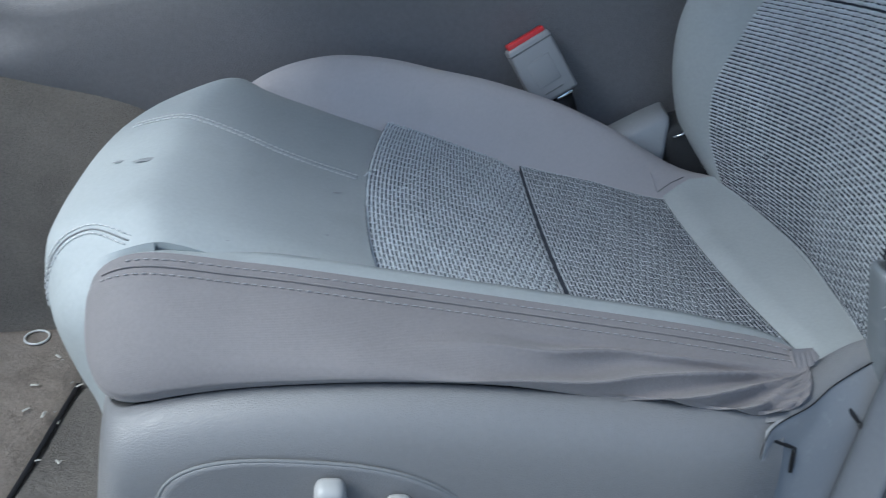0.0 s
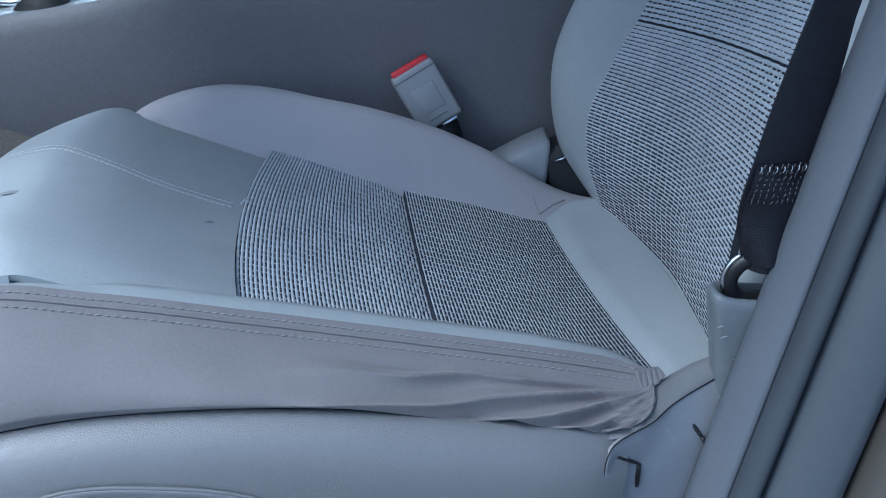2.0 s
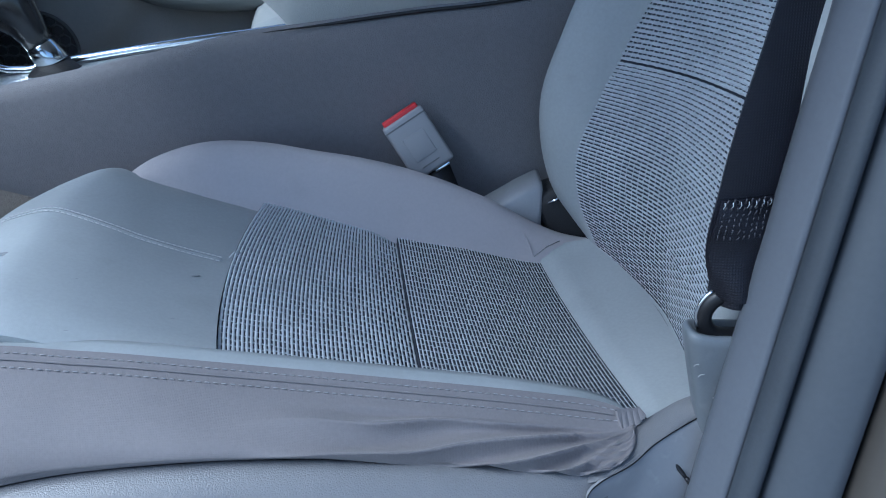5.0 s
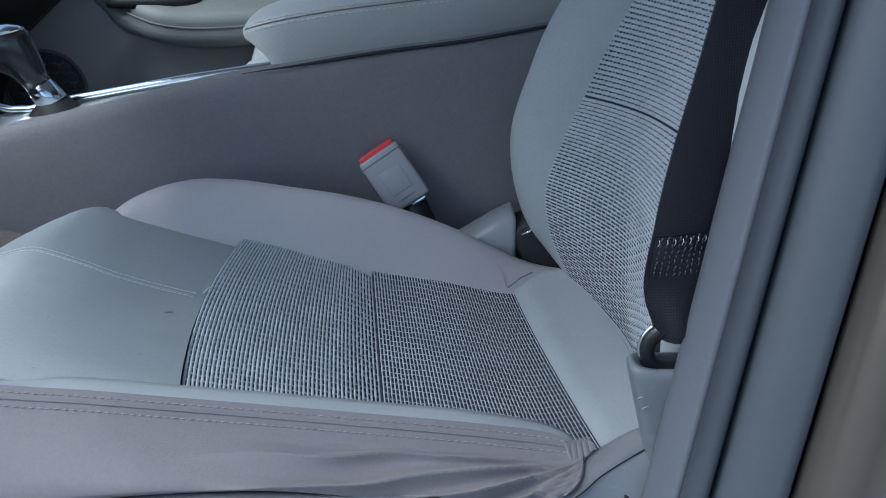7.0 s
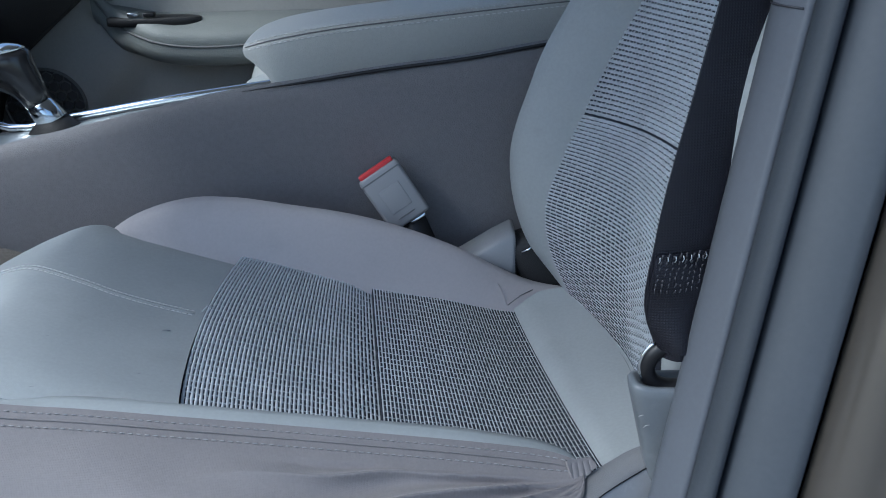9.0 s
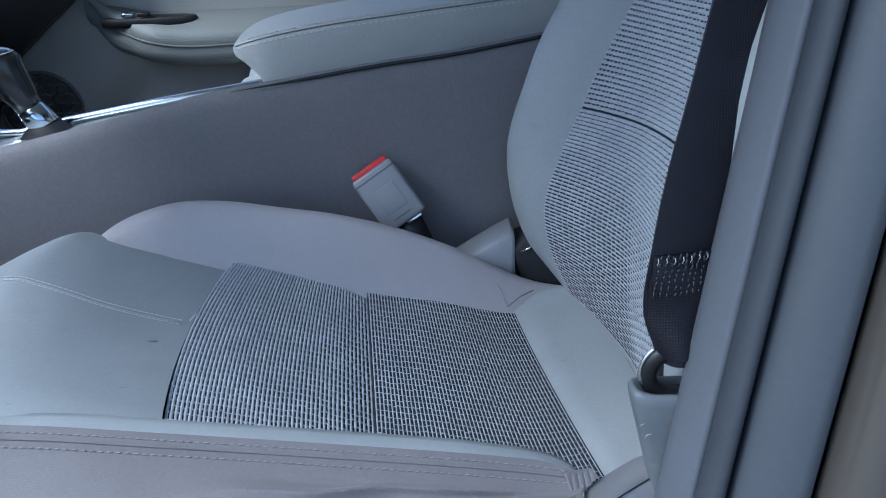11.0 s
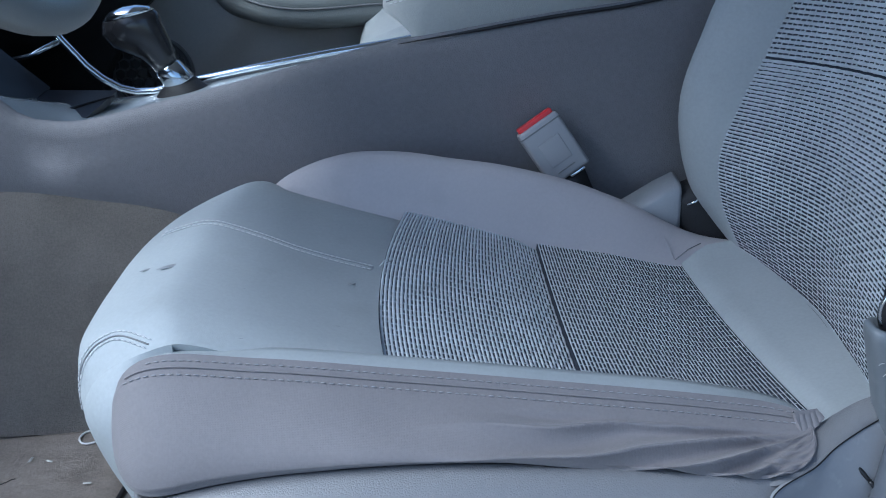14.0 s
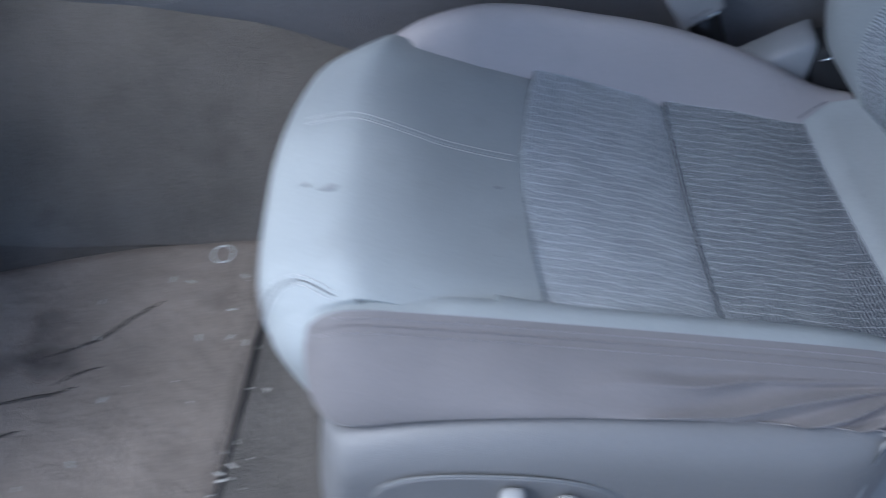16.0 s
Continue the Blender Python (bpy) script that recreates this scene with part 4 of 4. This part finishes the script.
block("button", mid + az * (tall * 0.5 - 0.0025) - ay * 0.001, (wide * 0.86, 0.013, 0.007), RED, buckle, "red release button", 0.0015, turn)
block("lip", mid + az * (tall * 0.5 - 0.011), (wide * 1.005, 0.0216, 0.0016), SEAM, buckle, "fine groove below the button", 0.0004, turn)
block("embossed_plate", mid - ay * 0.0106 - az * 0.004, (wide * 0.52, 0.0014, tall * 0.40), BUCKLE, buckle, "", 0.0006, turn)
block("moulded_bar", mid - ay * 0.0107 - az * 0.026, (wide * 0.42, 0.001, 0.0012), SEAM, buckle, "", 0.0003, turn)
low = mid - az * (tall * 0.5 + 0.002)
strap_way = (Vector((0.115, 0.236, 0.26)) - low)
loft("strap", [[low + strap_way * t + ax * sx * 0.016 + ay * sy for sx, sy in ((-1, -0.004), (1, -0.004), (1, 0.004), (-1, 0.004))] for t in (-0.05, 0.3, 0.7, 1.0)], BLACK, buckle, "black stalk")
block("latch_edge", low - ay * 0.004 + ax * 0.008, (0.018, 0.004, 0.003), CHROME, buckle, "bright metal edge", 0.0006, turn)

# ---- belt anchor ----
anchor = thing("belt_anchor", (0.28, -0.164, 0.258), "grey plastic sleeve holding a black belt loop beside the seat", "belt anchor")


def sleeve_ring(t, grow=0.0):
    cx, cz = 0.2835 - 0.0235 * t, 0.258 + 0.115 * t
    hw, hd = (0.0275 + 0.003 * t + grow), (0.0125 + 0.003 * t + grow)
    return [Vector((cx + hw * math.copysign(abs(math.cos(a)) ** 0.45, math.cos(a)), -0.164 + hd * math.copysign(abs(math.sin(a)) ** 0.6, math.sin(a)), cz - 0.003 * math.cos(a))) for a in [2 * math.pi * k / 40 for k in range(40)]]


rings = [sleeve_ring(-0.04, -0.003)] + [sleeve_ring(t) for t in (0.0, 0.05, 0.2, 0.4, 0.6, 0.8, 0.93)] + [sleeve_ring(0.975, -0.0008), sleeve_ring(1.0, -0.003), sleeve_ring(0.995, -0.006), sleeve_ring(0.85, -0.007)]
sleeve = loft("sleeve", rings, SLEEVE, anchor, "scuffed grey plastic sleeve")
loft("sleeve_foot", [[p + Vector((0.0, -0.001, 0.006)) for p in sleeve_ring(t, g)] for t, g in ((-0.06, -0.004), (-0.05, 0.0008), (0.04, 0.0012), (0.06, -0.001))], SHELL_SMOOTH, anchor, "")
for x, z, s in ((0.236, 0.352, 0.003), (0.240, 0.343, 0.004), (0.258, 0.312, 0.0045), (0.253, 0.325, 0.002)):
    tube("scratch", [(x, -0.1785, z), (x + 0.3 * s, -0.1792, z + 0.5 * s), (x + s, -0.1796, z + 0.7 * s)], 0.0004, KNOB, sleeve, "pale scratch", 5)
loop = [(0.2655 + 0.0225 * math.copysign(abs(math.cos(a)) ** 0.8, math.cos(a)), -0.164 - 0.002 * math.sin(a), 0.384 + 0.0185 * math.sin(a)) for a in [2 * math.pi * k / 36 for k in range(37)]]
tube("loop", loop, 0.0062, BLACK, anchor, "black coated metal loop", 10, 1.0)
tube("loop_edge", [(0.2655 - 0.0285 * math.cos(a), -0.1665, 0.386 + 0.024 * math.sin(a)) for a in [radians(-25 + 75 * k / 12) for k in range(13)]], 0.0014, CHROME, anchor, "bright chrome edge", 6)

# ---- belt ----
belt = thing("seat_belt", (0.27, -0.16, 0.394), "black woven seat belt webbing running up from the anchor loop", "seat belt")
B_L = curve_of([0.380, 0.400, 0.43, 0.48, 0.53, 0.57, 0.64, 0.72, 1.06], [0.253, 0.249, 0.238, 0.242, 0.252, 0.263, 0.281, 0.302, 0.386])
B_R = curve_of([0.380, 0.400, 0.43, 0.48, 0.53, 0.57, 0.64, 0.72, 1.06], [0.278, 0.281, 0.293, 0.303, 0.314, 0.326, 0.343, 0.362, 0.446])
B_Y = curve_of([0.38, 0.45, 0.53, 0.60, 0.66, 1.06], [-0.164, -0.163, -0.152, -0.138, -0.128, -0.10])


def belt_point(u, v):
    z = 0.394 + 0.672 * u
    x = B_L(z) + (B_R(z) - B_L(z)) * v
    curl = 0.010 * (1 - fade(z, 0.38, 0.46))
    return Vector((x, B_Y(z) - curl * math.cos(math.pi * (v - 0.5) * 1.3) + 0.006 * (v - 0.5) + 0.0022 * math.sin(5 * v + 8 * z), z))


sheet("webbing", belt_point, 90, 16, BELT, belt, "", "", 0.0022)
sheet("folded_end", lambda u, v: belt_point(0.01 + 0.105 * u, 0.03 + 0.94 * v) + Vector((0, -0.0032 - 0.0012 * math.sin(9 * u + 3 * v), 0)), 24, 14, BELT, belt, "doubled webbing below the sewn block", "", 0.002)
for v in (0.02, 0.98):
    tube("selvedge", [belt_point(u, v) + Vector((0, -0.001, 0)) for u in [i / 60 for i in range(61)]], 0.0011, BELT, belt, "", 6)
rng = random.Random(8)
runs = []
for row in range(7):
    u = 0.076 + 0.006 * row
    for k in range(13):
        v = 0.08 + 0.86 * k / 12
        a = belt_point(u, v) + Vector((0, -0.0056, 0))
        runs.append([a, a + Vector((rng.uniform(-0.0004, 0.0016), -0.0004, rng.uniform(0.0018, 0.0042)))])
verts, faces = [], []
for i, (a, b) in enumerate(runs):
    v, f = tube_data([a, a.lerp(b, 0.5) + Vector((0, -0.0004, 0)), b], 0.0005 if i < 66 else 0.0006, 5)
    faces += [tuple(q + len(verts) for q in t) for t in f]
    verts += v
shape("sewn_block", verts, faces, material("charcoal_thread", (0.07, 0.07, 0.08), 0.35), belt, "zigzag lockstitch block", True, "stuff")
verts, faces = [], []
for k in range(11):
    a = belt_point(0.108, 0.06 + 0.9 * k / 10) + Vector((0, -0.006, 0))
    v, f = tube_data([a, a + Vector((0.001, -0.0003, 0.0022)), a + Vector((0.0006, 0, 0.0045))], 0.0004, 5)
    faces += [tuple(q + len(verts) for q in t) for t in f]
    verts += v
shape("loose_threads", verts, faces, TIE, belt, "frayed pale threads", True, "stuff")

# ---- door pillar ----
def lean(z):
    return 0.2455 + 0.200 * (z - 0.3)


def tumble(z):
    return 0.15 * (z - 0.30) - 0.008


def strip(name, prof, mat_, label, z0=-0.3, z1=1.18, category="pillar"):
    rows_ = [[Vector((lean(z) + dx, y + tumble(z), z)) for dx, y in prof] for z in [z0 + (z1 - z0) * i / 30 for i in range(31)]]
    return loft(name, rows_, mat_, None, label, kind="structure", category=category)


strip("pillar_trim", [(0.010, -0.172), (0.001, -0.178), (-0.001, -0.185), (0.0, -0.191), (0.004, -0.199), (0.010, -0.208), (0.013, -0.212), (0.025, -0.20), (0.16, -0.19), (0.16, -0.17)], PILLAR, "pale grey plastic trim on the door pillar")
strip("door_seal", [(0.0135, -0.2135), (0.016, -0.221), (0.019, -0.226), (0.023, -0.229), (0.027, -0.228), (0.029, -0.223), (0.030, -0.214), (0.022, -0.20)], RUBBER, "dark rubber door seal along the pillar")
strip("pillar_flange", [(0.0305, -0.215), (0.034, -0.226), (0.042, -0.236), (0.052, -0.243), (0.062, -0.248), (0.070, -0.249), (0.075, -0.24), (0.05, -0.20)], FLANGE, "blue-grey painted flange beside the seal")
strip("pillar_body", [(0.0755, -0.242), (0.080, -0.262), (0.088, -0.272), (0.10, -0.278), (0.112, -0.276), (0.116, -0.283), (0.13, -0.292), (0.19, -0.30), (0.24, -0.34), (0.30, -0.35), (0.30, -0.2), (0.1, -0.2)], PAINT, "dark taupe painted metal of the door pillar")
tube("pillar_joint", [(lean(0.63) + dx, y + tumble(0.63), 0.63) for dx, y in ((0.001, -0.1775), (-0.0015, -0.185), (-0.0005, -0.191), (0.0035, -0.1993), (0.0095, -0.2083))], 0.0008, THREAD_DARK, None, "dark joint line in the pillar trim", 6, kind="structure", category="trim")

# ---- passenger side ----
DOOR_Y = 1.06
door = thing("passenger_door", (0.0, DOOR_Y, 0.2), "grey passenger door trim with padded armrest and speaker grille", "car door")


def door_skin(u, v):
    x, z = -1.15 + 2.3 * u, 0.02 + 0.62 * v
    pocket = 0.035 * fade(x, -0.487 + 0.78 * (z - 0.28), -0.452 + 0.78 * (z - 0.28)) * (1 - fade(z, 0.36, 0.42))
    return Vector((x, DOOR_Y + pocket - 0.03 * fade(z, 0.50, 0.6), z))


sheet("door_panel", door_skin, 80, 40, DOOR, door, "", "", 0.03)
PAD = curve_of([-0.475, -0.45, -0.405, -0.33, -0.17, 0.1, 0.5, 1.0], [0.440, 0.402, 0.380, 0.362, 0.361, 0.373, 0.391, 0.401])


def pad_section(x):
    zl = PAD(x)
    g = fade(x, -0.48, -0.34)
    d = 0.022 + 0.065 * g
    zt = 0.436 + 0.02 * (1 - g)
    prof = [(0.004, zl - 0.02), (-0.3 * d, zl - 0.012), (-0.75 * d, zl - 0.004), (-0.95 * d, zl + 0.008), (-d, zl + 0.022), (-0.96 * d, zl + 0.034), (-0.99 * d, zl + 0.040), (-0.93 * d, zl + 0.056), (-0.75 * d, max(zl + 0.064, zt - 0.012)), (-0.4 * d, zt), (0.004, zt + 0.004)]
    return [Vector((x, DOOR_Y + y, z)) for y, z in prof]


loft("door_pad", [pad_section(-0.48 + 1.4 * (i / 60) ** 1.3) for i in range(61)], DOOR_SOFT, door, "padded grey-green armrest", False)
tube("pad_seam", [Vector((p.x, p.y - 0.002, p.z)) for p in [pad_section(-0.47 + 1.3 * i / 50)[5] for i in range(51)]], 0.002, SEAM, door, "", 6)
loft("switch_plate", [[Vector((-0.365 + 0.085 * r * math.cos(a), DOOR_Y - 0.042 + 0.022 * r * math.sin(a), 0.437 + h)) for a in [2 * math.pi * k / 28 for k in range(28)]] for r, h in ((1.0, -0.012), (1.0, 0.001), (0.95, 0.003), (0.4, 0.001), (0.05, 0.0))], BLACK_SOFT, door, "dark oval window switch plate")
for dx in (-0.015, 0.013):
    block("window_switch", (-0.385 + dx, DOOR_Y - 0.045, 0.4445), (0.02, 0.016, 0.008), CHROME if dx < 0 else BLACK, door, "small window switch", 0.002)
# speaker grille with hexagon cells
ring = [(-0.597 + 0.075 * math.cos(a), DOOR_Y - 0.004, 0.273 + 0.07 * math.sin(a)) for a in [2 * math.pi * k / 40 for k in range(41)]]
tube("grille_ring", ring, 0.003, GRILLE, door, "", 6)
shape("grille_back", [(-0.597, DOOR_Y - 0.002, 0.273)] + [(p[0], DOOR_Y - 0.002, p[2]) for p in ring[:-1]], [(0, i + 1, (i + 1) % 40 + 1) for i in range(40)], GRILLE_BACK, door, "dark speaker mesh", False)
verts, faces = [], []
for i in range(-4, 5):
    for j in range(-4, 5):
        cx, cz = -0.597 + 0.021 * (i + 0.5 * (j % 2)), 0.273 + 0.018 * j
        if math.hypot((cx + 0.597) / 0.072, (cz - 0.273) / 0.067) < 0.93:
            hexa = [(cx + 0.0108 * math.sin(a), DOOR_Y - 0.005, cz + 0.0108 * math.cos(a)) for a in [math.pi / 3 * k for k in range(7)]]
            v, f = tube_data(hexa, 0.0013, 4)
            faces += [tuple(q + len(verts) for q in t) for t in f]
            verts += v
shape("grille_cells", verts, faces, GRILLE, door, "honeycomb grille", True, "stuff")
block("door_top", (0.3, DOOR_Y + 0.02, 0.64), (1.9, 0.08, 0.05), DOOR_SOFT, door, "soft sill pad", 0.015)
tube("door_gap", [(0.075, DOOR_Y - 0.034, 0.44 + 0.19 * i / 8) for i in range(9)], 0.004, BLACK, door, "dark vertical joint", 6)

psg = thing("passenger_seat", (0.1, 0.84, FLOOR_Z), "grey leatherette passenger seat cushion beyond the console", "car seat")
loft("cushion", [[Vector((x, y, z)) for y, z in ((0.68, 0.2), (0.672, zt - 0.05), (0.68, zt - 0.012), (0.70, zt), (0.73, zt - 0.01), (0.85, zt - 0.035), (0.97, zt - 0.01), (1.0, zt), (1.02, zt - 0.015), (1.028, zt - 0.06), (1.02, 0.2))] for x, zt in ((-0.20, 0.28), (-0.198, 0.335), (-0.185, 0.368), (-0.155, 0.395), (-0.11, 0.412), (0.0, 0.412), (0.1, 0.40), (0.3, 0.36))], VINYL, psg, "")
loft("backrest", [[Vector((x0 + dx, y, z)) for dx, y in ((0.06, 0.67), (0.0, 0.68), (-0.01, 0.70), (0.02, 0.75), (0.03, 0.85), (0.02, 0.95), (-0.01, 1.0), (0.0, 1.02), (0.06, 1.03), (0.12, 0.85))] for x0, z in ((0.27, 0.30), (0.26, 0.4), (0.28, 0.52), (0.33, 0.7), (0.40, 0.9))], VINYL, psg, "")

# ---- dashboard and wheel ----
dash = thing("dashboard", (-0.95, 0.4, 0.6), "dark dashboard above the footwell", "dashboard")
loft("lower_dash", [[Vector((x, y, z)) for x, z in ((-0.80, 0.40), (-0.72, 0.47), (-0.70, 0.56), (-0.74, 0.70), (-0.9, 0.78), (-1.25, 0.80), (-1.25, 0.40))] for y in (0.24, 0.4, 0.6, 1.0)], BLACK_SOFT, dash, "black soft dash moulding")
# unseen part, set well forward so that light reaches the footwell
loft("driver_dash", [[Vector((x - 0.17, y, z)) for x, z in ((-0.80, 0.46), (-0.72, 0.52), (-0.70, 0.60), (-0.74, 0.70), (-0.9, 0.78), (-1.1, 0.80), (-1.1, 0.46))] for y in (-0.34, 0.0, 0.235)], BLACK_SOFT, dash, "black soft dash moulding")
loft("control_tower", [[Vector((x, y, z)) for x, z in ((-0.625, 0.352), (-0.66, 0.42), (-0.68, 0.50), (-0.70, 0.62), (-0.9, 0.66), (-0.9, 0.352))] for y in (0.31, 0.45, 0.60)], BLACK, dash, "glossy black centre stack")
loft("footwell_side", [[Vector((x, y, z)) for x, z in ((-0.44, 0.62), (-0.465, 0.52), (-0.50, 0.465), (-0.556, 0.42), (-0.61, 0.375), (-0.67, 0.28), (-0.72, 0.12), (-1.2, 0.12), (-1.2, 0.62))] for y in (0.985, 1.0, 1.05)], BLACK_SOFT, dash, "dark passenger footwell trim")

wheel = thing("steering_wheel", (-0.52, 0.02, 0.72), "dark grey leather steering wheel in front of the seat", "steering wheel")
axis = Vector((0.90, 0, 0.436)).normalized()
side = Vector((0, 1, 0))
down = axis.cross(side).normalized()
if down.z > 0:
    down = -down
hub = Vector((-0.376, 0.045, 0.556)) - down * 0.176 + Vector((0.032, 0, 0.018))
rim = [hub + side * 0.178 * math.cos(a) + down * 0.178 * math.sin(a) for a in [2 * math.pi * k / 64 for k in range(65)]]
tube("rim", rim, 0.0165, WHEEL, wheel, "worn grey leather rim", 14)
loft("hub_pad", [[hub + axis * d + side * r * 1.1 * math.cos(a) + down * r * math.sin(a) for a in [2 * math.pi * k / 28 for k in range(28)]] for d, r in ((-0.06, 0.03), (-0.04, 0.06), (0.0, 0.068), (0.012, 0.055), (0.016, 0.02))], BLACK_SOFT, wheel, "black hub pad")
for a in (0.15, math.pi - 0.15, math.pi / 2):
    w = side * math.cos(a) + down * math.sin(a)
    tube("spoke", [hub + w * 0.05 - axis * 0.01, hub + w * 0.11 - axis * 0.012, hub + w * 0.17], 0.012, BLACK, wheel, "", 8, 0.6)
tube("column", [hub - axis * 0.05, hub - axis * 0.35], 0.035, BLACK_SOFT, wheel, "black column shroud", 12)
